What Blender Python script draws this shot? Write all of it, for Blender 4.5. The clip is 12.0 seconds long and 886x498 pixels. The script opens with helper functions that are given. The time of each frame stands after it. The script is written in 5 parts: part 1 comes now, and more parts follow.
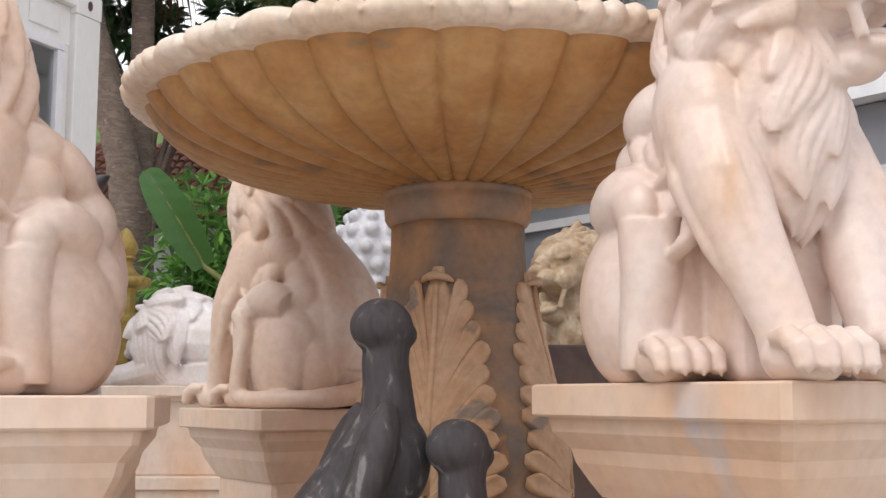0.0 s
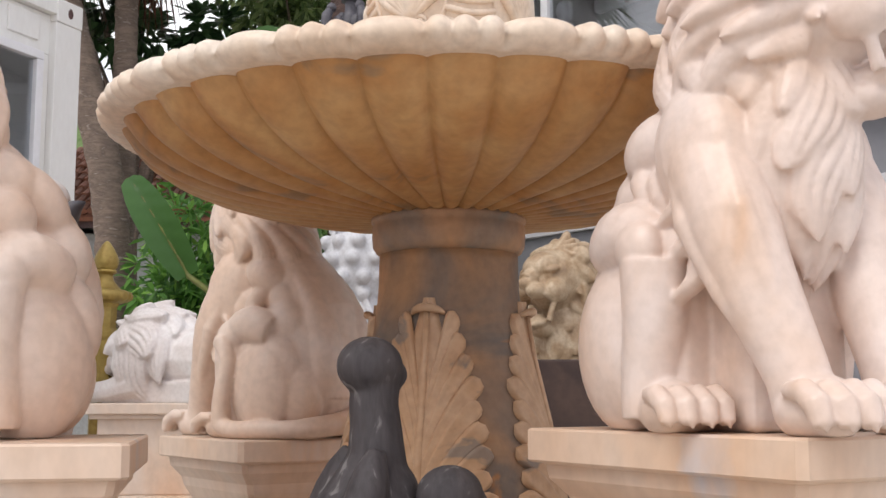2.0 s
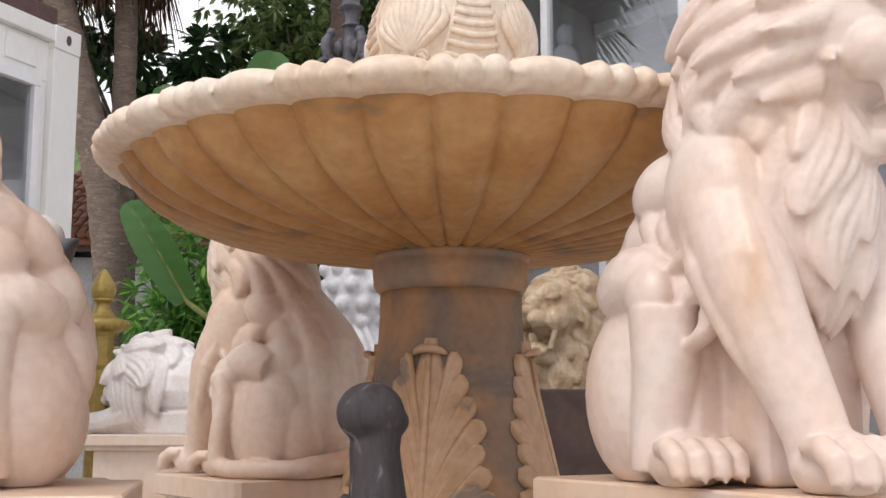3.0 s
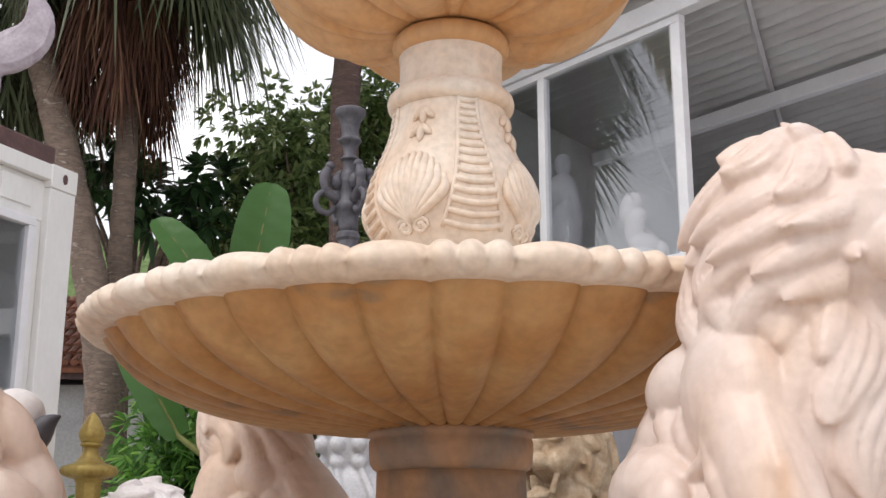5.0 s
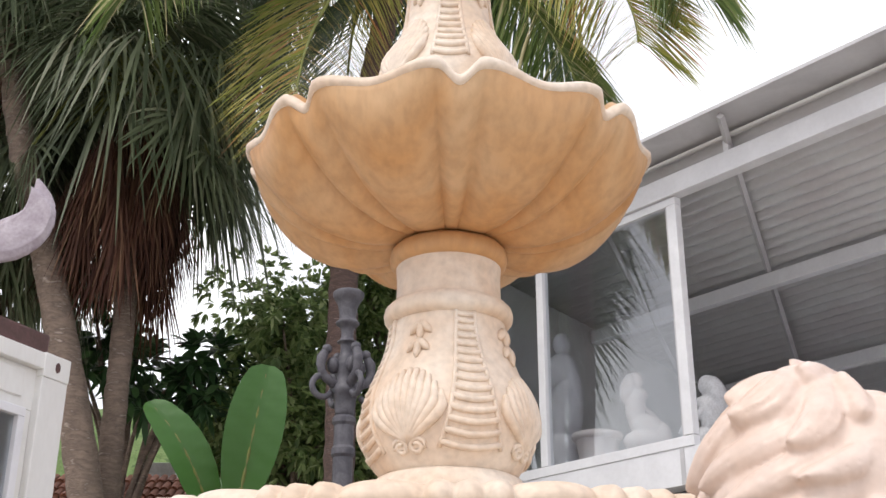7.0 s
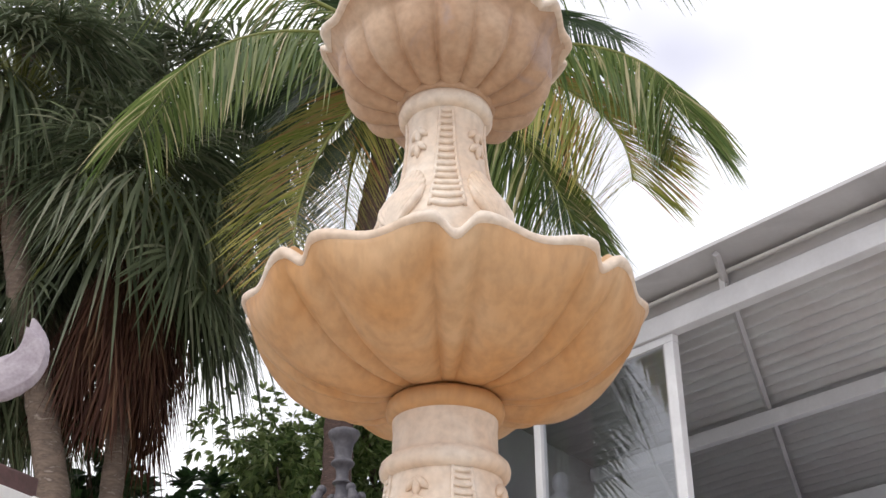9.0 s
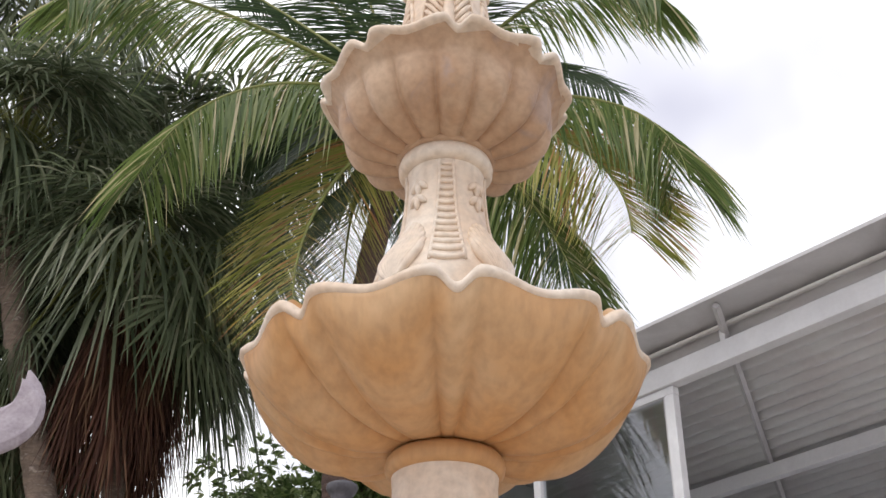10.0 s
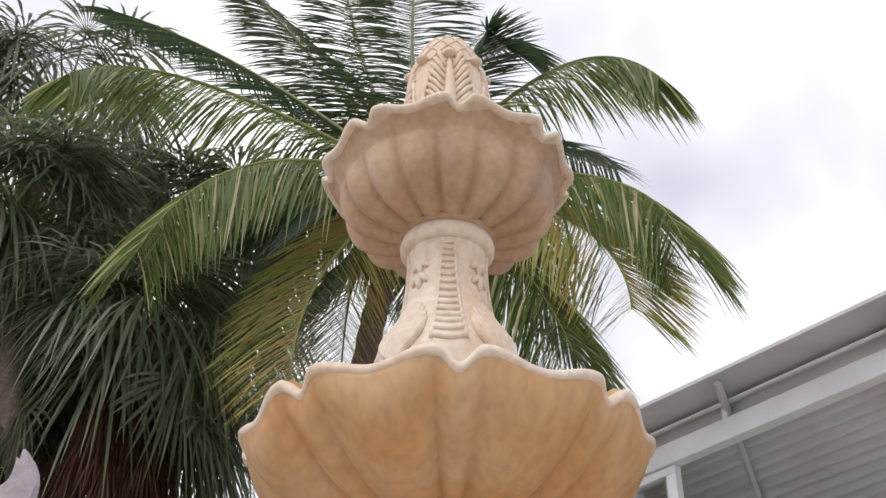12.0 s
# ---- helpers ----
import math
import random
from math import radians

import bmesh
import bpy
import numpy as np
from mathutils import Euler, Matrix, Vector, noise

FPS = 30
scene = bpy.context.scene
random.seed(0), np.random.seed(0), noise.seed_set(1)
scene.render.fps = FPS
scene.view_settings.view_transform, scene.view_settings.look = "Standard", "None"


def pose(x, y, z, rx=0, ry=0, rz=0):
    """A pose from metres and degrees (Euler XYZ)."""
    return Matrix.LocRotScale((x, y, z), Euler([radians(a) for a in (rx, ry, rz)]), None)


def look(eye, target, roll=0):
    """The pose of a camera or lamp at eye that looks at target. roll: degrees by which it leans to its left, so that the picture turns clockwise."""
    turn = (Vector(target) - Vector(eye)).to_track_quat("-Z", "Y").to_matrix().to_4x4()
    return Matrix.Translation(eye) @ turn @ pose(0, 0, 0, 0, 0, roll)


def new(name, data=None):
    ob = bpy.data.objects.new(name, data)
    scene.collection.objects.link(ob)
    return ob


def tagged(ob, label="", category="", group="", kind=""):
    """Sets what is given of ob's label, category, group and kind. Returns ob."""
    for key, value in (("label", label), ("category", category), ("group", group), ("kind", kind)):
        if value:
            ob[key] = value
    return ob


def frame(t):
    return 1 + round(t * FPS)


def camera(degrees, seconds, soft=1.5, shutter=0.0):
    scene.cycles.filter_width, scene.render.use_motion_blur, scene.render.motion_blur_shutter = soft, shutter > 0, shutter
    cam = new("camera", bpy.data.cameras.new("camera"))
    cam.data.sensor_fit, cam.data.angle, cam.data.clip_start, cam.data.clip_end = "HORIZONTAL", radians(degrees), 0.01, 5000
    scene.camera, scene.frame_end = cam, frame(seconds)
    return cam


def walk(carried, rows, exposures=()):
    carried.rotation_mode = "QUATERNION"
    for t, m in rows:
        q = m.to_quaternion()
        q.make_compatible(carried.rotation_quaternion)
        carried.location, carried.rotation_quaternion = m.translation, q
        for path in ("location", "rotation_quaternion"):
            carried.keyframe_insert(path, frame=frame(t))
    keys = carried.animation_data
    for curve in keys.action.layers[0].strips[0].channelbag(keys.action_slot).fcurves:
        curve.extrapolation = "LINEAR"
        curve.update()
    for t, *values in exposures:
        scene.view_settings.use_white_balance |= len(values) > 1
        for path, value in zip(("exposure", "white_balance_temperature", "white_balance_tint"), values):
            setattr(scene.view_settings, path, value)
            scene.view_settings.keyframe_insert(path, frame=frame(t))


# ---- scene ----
cam = camera(42.1, 12.0)
METRES, EYE, TILT, LEAN, TURN = 0.55, 0.75, 7.3, 0.0, 0.0
ROWS = [
    (0.0, 0.0, 0.0, 0.0, 0.0, 0.0, -0.0),
    (0.5, 0.0001, 0.0386, 0.019, -0.2, -0.04, -0.02),
    (1.0, -0.0029, 0.0828, 0.0453, -0.46, -0.09, -0.05),
    (1.5, -0.0117, 0.1333, 0.0761, -0.65, -0.09, -0.07),
    (2.0, -0.0197, 0.185, 0.1125, -0.72, 0.06, -0.07),
    (2.5, -0.0255, 0.2337, 0.1455, -0.75, 0.42, -0.09),
    (4.5, -0.0403, 0.4192, 0.3436, -0.84, 4.98, -0.11),
    (5.0, -0.0373, 0.4586, 0.4081, -0.88, 6.89, -0.16),
    (5.5, -0.0346, 0.4868, 0.4676, -0.9, 9.01, -0.19),
    (6.0, -0.0331, 0.507, 0.5232, -0.92, 11.18, -0.2),
    (6.5, -0.0315, 0.522, 0.5684, -0.96, 13.29, -0.23),
    (7.0, -0.0328, 0.5319, 0.6049, -0.98, 15.28, -0.28),
    (9.0, -0.0317, 0.5374, 0.6918, -1.14, 21.82, -0.29),
    (9.5, -0.0335, 0.5496, 0.705, -1.18, 23.15, -0.32),
    (10.0, -0.0359, 0.5621, 0.7137, -1.22, 24.34, -0.34),
    (10.5, -0.0368, 0.5689, 0.7177, -1.25, 25.42, -0.34),
    (11.0, -0.0372, 0.576, 0.7216, -1.27, 26.38, -0.33),
    (11.5, -0.0445, 0.5837, 0.7304, -1.28, 27.26, -0.34),
    (12.0, -0.0485, 0.5889, 0.7409, -1.29, 28.11, -0.34),
]
walk(cam, [(t, pose(0, 0, EYE, TILT, LEAN, TURN) @ pose(METRES * x, METRES * y, METRES * z, 90 + pitch, roll, yaw)) for t, x, y, z, yaw, pitch, roll in ROWS],
     exposures=[(0.0, 0.31), (5.0, 0.31), (7.0, 0.40), (9.5, 0.20), (12.0, 0.05)])

# ---- light: a bright overcast sky, a wide soft sun high on the left ----
world = bpy.data.worlds.new("sky")
scene.world = world
world.use_nodes = True
wn, wl = world.node_tree.nodes, world.node_tree.links
wn.clear()
w_out, w_bg = wn.new("ShaderNodeOutputWorld"), wn.new("ShaderNodeBackground")
w_sky = wn.new("ShaderNodeTexSky")
w_sky.sky_type, w_sky.sun_disc = "NISHITA", False
w_sky.sun_elevation, w_sky.sun_rotation = radians(52), radians(219)
w_scale = wn.new("ShaderNodeMix")
w_scale.data_type, w_scale.blend_type = "RGBA", "MULTIPLY"
w_scale.inputs[0].default_value = 1.0
w_scale.inputs[7].default_value = (0.09, 0.09, 0.09, 1)
w_noise, w_ramp, w_mix = wn.new("ShaderNodeTexNoise"), wn.new("ShaderNodeValToRGB"), wn.new("ShaderNodeMix")
w_co = wn.new("ShaderNodeTexCoord")
w_noise.inputs["Scale"].default_value, w_noise.inputs["Detail"].default_value = 2.2, 4.0
w_ramp.color_ramp.elements[0].position, w_ramp.color_ramp.elements[0].color = 0.43, (0.60, 0.60, 0.70, 1)
w_ramp.color_ramp.elements[1].position, w_ramp.color_ramp.elements[1].color = 0.64, (1.12, 1.11, 1.12, 1)
w_mix.data_type = "RGBA"
w_mix.inputs[0].default_value = 0.92
wl.new(w_co.outputs["Generated"], w_noise.inputs["Vector"])
wl.new(w_noise.outputs[0], w_ramp.inputs[0])
wl.new(w_sky.outputs[0], w_scale.inputs[6])
wl.new(w_scale.outputs[2], w_mix.inputs[6])
wl.new(w_ramp.outputs[0], w_mix.inputs[7])
wl.new(w_mix.outputs[2], w_bg.inputs[0])
wl.new(w_bg.outputs[0], w_out.inputs[0])
w_bg.inputs[1].default_value = 1.22
sun = new("sun", bpy.data.lights.new("sun", "SUN"))
sun.data.energy, sun.data.angle, sun.data.color = 1.1, radians(25), (1.0, 0.95, 0.88)
sun.matrix_world = look((-4.5, -3.5, 9.0), (0, 2, 0))


# ---- materials ----
def material(name, base, second, rough=0.6, scale=4.0, bump=0.2, fine=60.0, third=None, third_at=0.62, metal=0.0, stretch=(1, 1, 1), per_object=0.0, spec=0.4, dist=0.004, fleck=0.5):
    """Two or three colours mixed by a coarse and a fine noise, with a bump from the fine one."""
    m = bpy.data.materials.new(name)
    m.use_nodes = True
    n, l = m.node_tree.nodes, m.node_tree.links
    b = n["Principled BSDF"]
    b.inputs["Roughness"].default_value, b.inputs["Metallic"].default_value = rough, metal
    b.inputs["Specular IOR Level"].default_value = spec
    co, mp = n.new("ShaderNodeTexCoord"), n.new("ShaderNodeMapping")
    mp.inputs["Scale"].default_value = stretch
    l.new(co.outputs["Object"], mp.inputs["Vector"])
    n1, n2 = n.new("ShaderNodeTexNoise"), n.new("ShaderNodeTexNoise")
    n1.inputs["Scale"].default_value, n1.inputs["Detail"].default_value, n1.inputs["Distortion"].default_value = scale, 5.0, 0.8
    n2.inputs["Scale"].default_value, n2.inputs["Detail"].default_value = fine, 6.0
    l.new(mp.outputs[0], n1.inputs["Vector"])
    l.new(mp.outputs[0], n2.inputs["Vector"])
    r1 = n.new("ShaderNodeValToRGB")
    r1.color_ramp.elements[0].position, r1.color_ramp.elements[0].color = 0.36, (*base, 1)
    r1.color_ramp.elements[1].position, r1.color_ramp.elements[1].color = 0.60, (*second, 1)
    if third:
        e = r1.color_ramp.elements.new(third_at + 0.06)
        e.color = (*third, 1)
    l.new(n1.outputs[0], r1.inputs[0])
    mx = n.new("ShaderNodeMix")
    mx.data_type, mx.blend_type = "RGBA", "MULTIPLY"
    mx.inputs[0].default_value = fleck
    r2 = n.new("ShaderNodeValToRGB")
    r2.color_ramp.elements[0].position, r2.color_ramp.elements[0].color = 0.30, (0.66, 0.64, 0.62, 1)
    r2.color_ramp.elements[1].position, r2.color_ramp.elements[1].color = 0.62, (1, 1, 1, 1)
    l.new(n2.outputs[0], r2.inputs[0])
    l.new(r1.outputs[0], mx.inputs[6])
    l.new(r2.outputs[0], mx.inputs[7])
    last = mx.outputs[2]
    if per_object:
        oi, hs, mr = n.new("ShaderNodeObjectInfo"), n.new("ShaderNodeHueSaturation"), n.new("ShaderNodeMapRange")
        mr.inputs[3].default_value, mr.inputs[4].default_value = 1 - per_object, 1 + per_object
        l.new(oi.outputs["Random"], mr.inputs[0])
        l.new(mr.outputs[0], hs.inputs["Value"])
        l.new(last, hs.inputs["Color"])
        last = hs.outputs[0]
    l.new(last, b.inputs["Base Color"])
    if bump:
        bp = n.new("ShaderNodeBump")
        bp.inputs["Strength"].default_value, bp.inputs["Distance"].default_value = bump, dist
        l.new(n2.outputs[0], bp.inputs["Height"])
        l.new(bp.outputs[0], b.inputs["Normal"])
    return m


def leaf_material(name, dark, light, tip=None, rough=0.45, through_light=0.45):
    """Foliage: a colour for each leaf by its island, some light let through."""
    m = bpy.data.materials.new(name)
    m.use_nodes = True
    n, l = m.node_tree.nodes, m.node_tree.links
    b, out = n["Principled BSDF"], n["Material Output"]
    b.inputs["Roughness"].default_value = rough
    g, r = n.new("ShaderNodeNewGeometry"), n.new("ShaderNodeValToRGB")
    r.color_ramp.elements[0].color, r.color_ramp.elements[1].color = (*dark, 1), (*light, 1)
    if tip:
        r.color_ramp.elements[1].position = 0.8
        r.color_ramp.elements.new(0.93).color = (*tip, 1)
    l.new(g.outputs["Random Per Island"], r.inputs[0])
    l.new(r.outputs[0], b.inputs["Base Color"])
    t, mx = n.new("ShaderNodeBsdfTranslucent"), n.new("ShaderNodeMixShader")
    mx.inputs[0].default_value = through_light
    l.new(r.outputs[0], t.inputs[0])
    l.new(b.outputs[0], mx.inputs[1])
    l.new(t.outputs[0], mx.inputs[2])
    l.new(mx.outputs[0], out.inputs[0])
    return m


MARBLE = material("pale_pink_marble", (0.78, 0.65, 0.565), (0.73, 0.53, 0.40), 0.36, 2.2, 0.08, 45, (0.70, 0.42, 0.25), 0.63, fleck=0.3)
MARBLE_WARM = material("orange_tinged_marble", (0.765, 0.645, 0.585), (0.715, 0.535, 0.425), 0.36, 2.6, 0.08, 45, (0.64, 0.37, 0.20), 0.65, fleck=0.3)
MARBLE_GREY = material("grey_veined_marble", (0.77, 0.65, 0.57), (0.70, 0.49, 0.36), 0.34, 2.2, 0.08, 45, (0.42, 0.38, 0.39), 0.60, fleck=0.3)
MARBLE_SLAB = material("pedestal_marble", (0.73, 0.60, 0.50), (0.70, 0.48, 0.33), 0.36, 2.0, 0.08, 35, (0.58, 0.52, 0.51), 0.62, stretch=(1, 1, 0.6), fleck=0.3)
MARBLE_WHITE = material("white_marble", (0.78, 0.74, 0.72), (0.70, 0.63, 0.60), 0.45, 5, 0.15, 60, fleck=0.3)
MARBLE_GREYWHITE = material("cool_white_marble", (0.66, 0.66, 0.68), (0.56, 0.56, 0.58), 0.45, 6, 0.2, 60)
MARBLE_BROWN = material("washed_brown_marble", (0.54, 0.42, 0.29), (0.38, 0.26, 0.155), 0.5, 9, 0.3, 60, (0.30, 0.20, 0.12), 0.64)
STONE = material("ochre_stone", (0.56, 0.34, 0.15), (0.46, 0.23, 0.08), 0.5, 4.5, 0.3, 45, (0.31, 0.19, 0.10), 0.60)
STONE_LEAF = material("carved_orange_stone", (0.58, 0.39, 0.25), (0.50, 0.30, 0.165), 0.5, 5.0, 0.25, 45, (0.27, 0.20, 0.15), 0.57)
STONE_SHAFT = material("orange_shaft_stone", (0.46, 0.24, 0.105), (0.35, 0.165, 0.065), 0.55, 3.6, 0.3, 45, (0.16, 0.125, 0.10), 0.52)
STONE_WARM = material("orange_stone", (0.63, 0.42, 0.24), (0.60, 0.33, 0.14), 0.5, 3.2, 0.2, 45, (0.50, 0.26, 0.10), 0.64, stretch=(1, 1, 0.35))
STONE_PALE = material("pale_cream_stone", (0.82, 0.72, 0.61), (0.75, 0.59, 0.45), 0.5, 4.5, 0.25, 50)
STONE_PINK = material("pinkish_brown_stone", (0.58, 0.41, 0.28), (0.50, 0.32, 0.20), 0.5, 6.0, 0.25, 50, (0.44, 0.31, 0.24), 0.62)
STONE_RED = material("rust_and_grey_stone", (0.50, 0.27, 0.13), (0.30, 0.21, 0.15), 0.5, 4.2, 0.3, 45, (0.22, 0.18, 0.15), 0.62)
BLACKSTONE = material("black_slate", (0.050, 0.044, 0.047), (0.075, 0.067, 0.070), 0.66, 20, 0.35, 70, (0.19, 0.18, 0.18), 0.60, stretch=(1.6, 1.6, 0.4), spec=0.28)
GOLD = material("gold_paint", (0.42, 0.31, 0.09), (0.30, 0.20, 0.05), 0.42, 9, 0.3, 60, metal=0.35)
IRON = material("grey_painted_iron", (0.075, 0.072, 0.085), (0.12, 0.115, 0.13), 0.5, 12, 0.3, 60)
WHITEPAINT = material("white_paint", (0.82, 0.82, 0.80), (0.77, 0.76, 0.73), 0.45, 1.6, 0.04, 18, (0.60, 0.58, 0.50), 0.70, stretch=(2, 2, 0.8), fleck=0.12)
ALU = material("white_aluminium", (0.80, 0.80, 0.82), (0.74, 0.74, 0.76), 0.4, 3, 0.05, 30, fleck=0.12)
STEEL = material("grey_white_steel", (0.60, 0.59, 0.60), (0.52, 0.51, 0.52), 0.5, 2, 0.1, 25, fleck=0.12)
SHEET = material("corrugated_steel", (0.700, 0.700, 0.700), (0.648, 0.624, 0.624), 0.45, 1.5, 0.1, 20, fleck=0.12)
# the dimness of the interior is put into this grey
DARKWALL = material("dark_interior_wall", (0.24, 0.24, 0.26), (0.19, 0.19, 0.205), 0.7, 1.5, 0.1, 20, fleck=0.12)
PLASTER = material("whitewashed_plaster", (0.60, 0.61, 0.60), (0.50, 0.51, 0.50), 0.8, 2.0, 0.3, 30)
BROWNBOX = material("dark_brown_plinth_paint", (0.045, 0.025, 0.02), (0.07, 0.04, 0.03), 0.4, 4, 0.1, 30)
TILE = material("terracotta_roof_tile", (0.36, 0.15, 0.09), (0.24, 0.10, 0.06), 0.8, 6, 0.4, 40, (0.13, 0.09, 0.07), 0.64, per_object=0.25)
BARK = material("grey_palm_bark", (0.256, 0.192, 0.152), (0.160, 0.120, 0.096), 0.9, 7, 0.8, 30, (0.384, 0.320, 0.272), 0.66, stretch=(1, 1, 3), dist=0.02)
BARK_DARK = material("brown_palm_bark", (0.150, 0.098, 0.083), (0.090, 0.060, 0.053), 0.9, 8, 0.8, 30, (0.255, 0.180, 0.165), 0.66, stretch=(1, 1, 4), dist=0.02)
GROUND = material("pale_yard_paving", (0.56, 0.52, 0.46), (0.47, 0.43, 0.38), 0.9, 1.5, 0.4, 25)
HILL = material("wooded_hill", (0.10, 0.16, 0.05), (0.17, 0.24, 0.09), 0.95, 0.6, 0.8, 4, (0.07, 0.12, 0.04), 0.62, dist=0.3)
PURPLE = material("purple_grey_stone", (0.46, 0.41, 0.45), (0.36, 0.31, 0.35), 0.5, 9, 0.3, 60)
MAROON = material("maroon_brown_stone", (0.14, 0.07, 0.065), (0.09, 0.05, 0.045), 0.5, 9, 0.3, 60)
LEAF_MANGO = leaf_material("mango_leaves", (0.10, 0.165, 0.055), (0.32, 0.41, 0.16), (0.45, 0.52, 0.26), 0.45, 0.5)
LEAF_DARK = leaf_material("dark_glossy_leaves", (0.025, 0.062, 0.025), (0.073, 0.146, 0.052), None, 0.35, 0.2)
LEAF_SHRUB = leaf_material("shrub_leaves", (0.058, 0.156, 0.039), (0.176, 0.370, 0.078), (0.312, 0.546, 0.117))
LEAF_COCO = leaf_material("coconut_leaflets", (0.10, 0.165, 0.045), (0.25, 0.31, 0.105), (0.62, 0.55, 0.34), 0.34, 0.55)
# darker copy of the coconut green: the crown's shade is put into the colour
LEAF_COCO_SHADE = leaf_material("shaded_coconut_leaflets", (0.049, 0.093, 0.049), (0.134, 0.186, 0.085), None, 0.35, 0.25)
LEAF_COCO_DRY = leaf_material("yellowing_coconut_leaflets", (0.28, 0.34, 0.075), (0.54, 0.46, 0.16), (0.56, 0.28, 0.13), 0.4, 0.55)
LEAF_FAN = leaf_material("fan_palm_leaves", (0.075, 0.100, 0.055), (0.195, 0.230, 0.135), (0.28, 0.29, 0.20), 0.42, 0.5)
LEAF_DEAD = leaf_material("dead_palm_leaves", (0.055, 0.021, 0.014), (0.120, 0.050, 0.030), (0.19, 0.105, 0.060), 0.9, 0.15)
BANANA = leaf_material("banana_leaf_green", (0.055, 0.145, 0.030), (0.080, 0.195, 0.042), None, 0.4, 0.4)
RACHIS = material("palm_leaf_stalk", (0.20, 0.22, 0.05), (0.16, 0.17, 0.05), 0.5, 6, 0.1, 30)


def glass_material(name, tint, gloss):
    m = bpy.data.materials.new(name)
    m.use_nodes = True
    n, l = m.node_tree.nodes, m.node_tree.links
    n.remove(n["Principled BSDF"])
    t, g, mx = n.new("ShaderNodeBsdfTransparent"), n.new("ShaderNodeBsdfGlossy"), n.new("ShaderNodeMixShader")
    t.inputs[0].default_value = (*tint, 1)
    g.inputs["Roughness"].default_value = 0.0
    mx.inputs[0].default_value = gloss
    l.new(t.outputs[0], mx.inputs[1])
    l.new(g.outputs[0], mx.inputs[2])
    l.new(mx.outputs[0], n["Material Output"].inputs[0])
    return m


GLASS = glass_material("window_glass", (0.88, 0.90, 0.92), 0.145)


# ---- building blocks ----
def mesh_ob(name, verts, faces, mat, parent=None, smooth=False, label=""):
    me = bpy.data.meshes.new(name)
    me.from_pydata([tuple(v) for v in verts], [], [tuple(f) for f in faces])
    me.update()
    if smooth:
        me.polygons.foreach_set("use_smooth", [True] * len(me.polygons))
    me.materials.append(mat)
    ob = new(name, me)
    if parent:
        ob.parent = parent
    if label:
        tagged(ob, label)
    return ob


def part(name, bm, mat, parent=None, label="", smooth=False):
    me = bpy.data.meshes.new(name)
    bmesh.ops.recalc_face_normals(bm, faces=bm.faces)
    bm.to_mesh(me)
    bm.free()
    if smooth:
        me.polygons.foreach_set("use_smooth", [True] * len(me.polygons))
    me.materials.append(mat)
    ob = new(name, me)
    if parent:
        ob.parent = parent
    if label:
        tagged(ob, label)
    return ob


def thing(name, at, label, category, group="", turn=0.0, kind=""):
    ob = new(name)
    ob.matrix_basis = pose(*at, 0, 0, turn)
    return tagged(ob, label, category, group, kind)


def add_box(bm, c, size, m=None, bevel=0.0):
    r = bmesh.ops.create_cube(bm, size=1.0, matrix=(m or Matrix()) @ Matrix.Translation(c) @ Matrix.Diagonal((*size, 1)))
    if bevel:
        edges = list({e for v in r["verts"] for e in v.link_edges})
        bmesh.ops.bevel(bm, geom=edges, offset=bevel, segments=2, affect="EDGES", profile=0.5)


def add_ball(bm, c, r, rot=(0, 0, 0), u=26, v=16):
    m = Matrix.LocRotScale(c, Euler([radians(a) for a in rot]), r if hasattr(r, "__len__") else (r, r, r))
    bmesh.ops.create_uvsphere(bm, u_segments=u, v_segments=v, radius=1.0, matrix=m)


def add_tube(bm, pts, radii, sides=8, flat=1.0, up=(0, 0, 1)):
    """A tube through the points; flat squeezes it along the second cross axis."""
    pts = [Vector(p) for p in pts]
    rings = []
    a = None
    for i, p in enumerate(pts):
        d = (pts[min(i + 1, len(pts) - 1)] - pts[max(i - 1, 0)]).normalized()
        if a is None:
            a = d.cross(Vector(up))
            if a.length < 0.2:
                a = d.cross(Vector((0.3, 1, 0)))
        a = (a - d * a.dot(d)).normalized()
        b = d.cross(a).normalized()
        r = radii[i] if hasattr(radii, "__len__") else radii
        rings.append([bm.verts.new(p + a * (r * math.cos(s)) + b * (r * flat * math.sin(s))) for s in (2 * math.pi * k / sides for k in range(sides))])
    for q, w in zip(rings, rings[1:]):
        for k in range(sides):
            bm.faces.new((q[k], q[(k + 1) % sides], w[(k + 1) % sides], w[k]))
    bm.faces.new(rings[0][::-1])
    bm.faces.new(rings[-1])


def smooth_line(pts, n):
    """n points on a Catmull-Rom curve through the points."""
    p = [Vector(q) for q in pts]
    p = [p[0] * 2 - p[1]] + p + [p[-1] * 2 - p[-2]]
    out = []
    for i in range(n):
        s = i / (n - 1) * (len(p) - 3)
        k = min(int(s), len(p) - 4)
        t = s - k
        a, b, c, d = p[k:k + 4]
        out.append(0.5 * (2 * b + (c - a) * t + (2 * a - 5 * b + 4 * c - d) * t * t + (3 * b - a - 3 * c + d) * t ** 3))
    return out


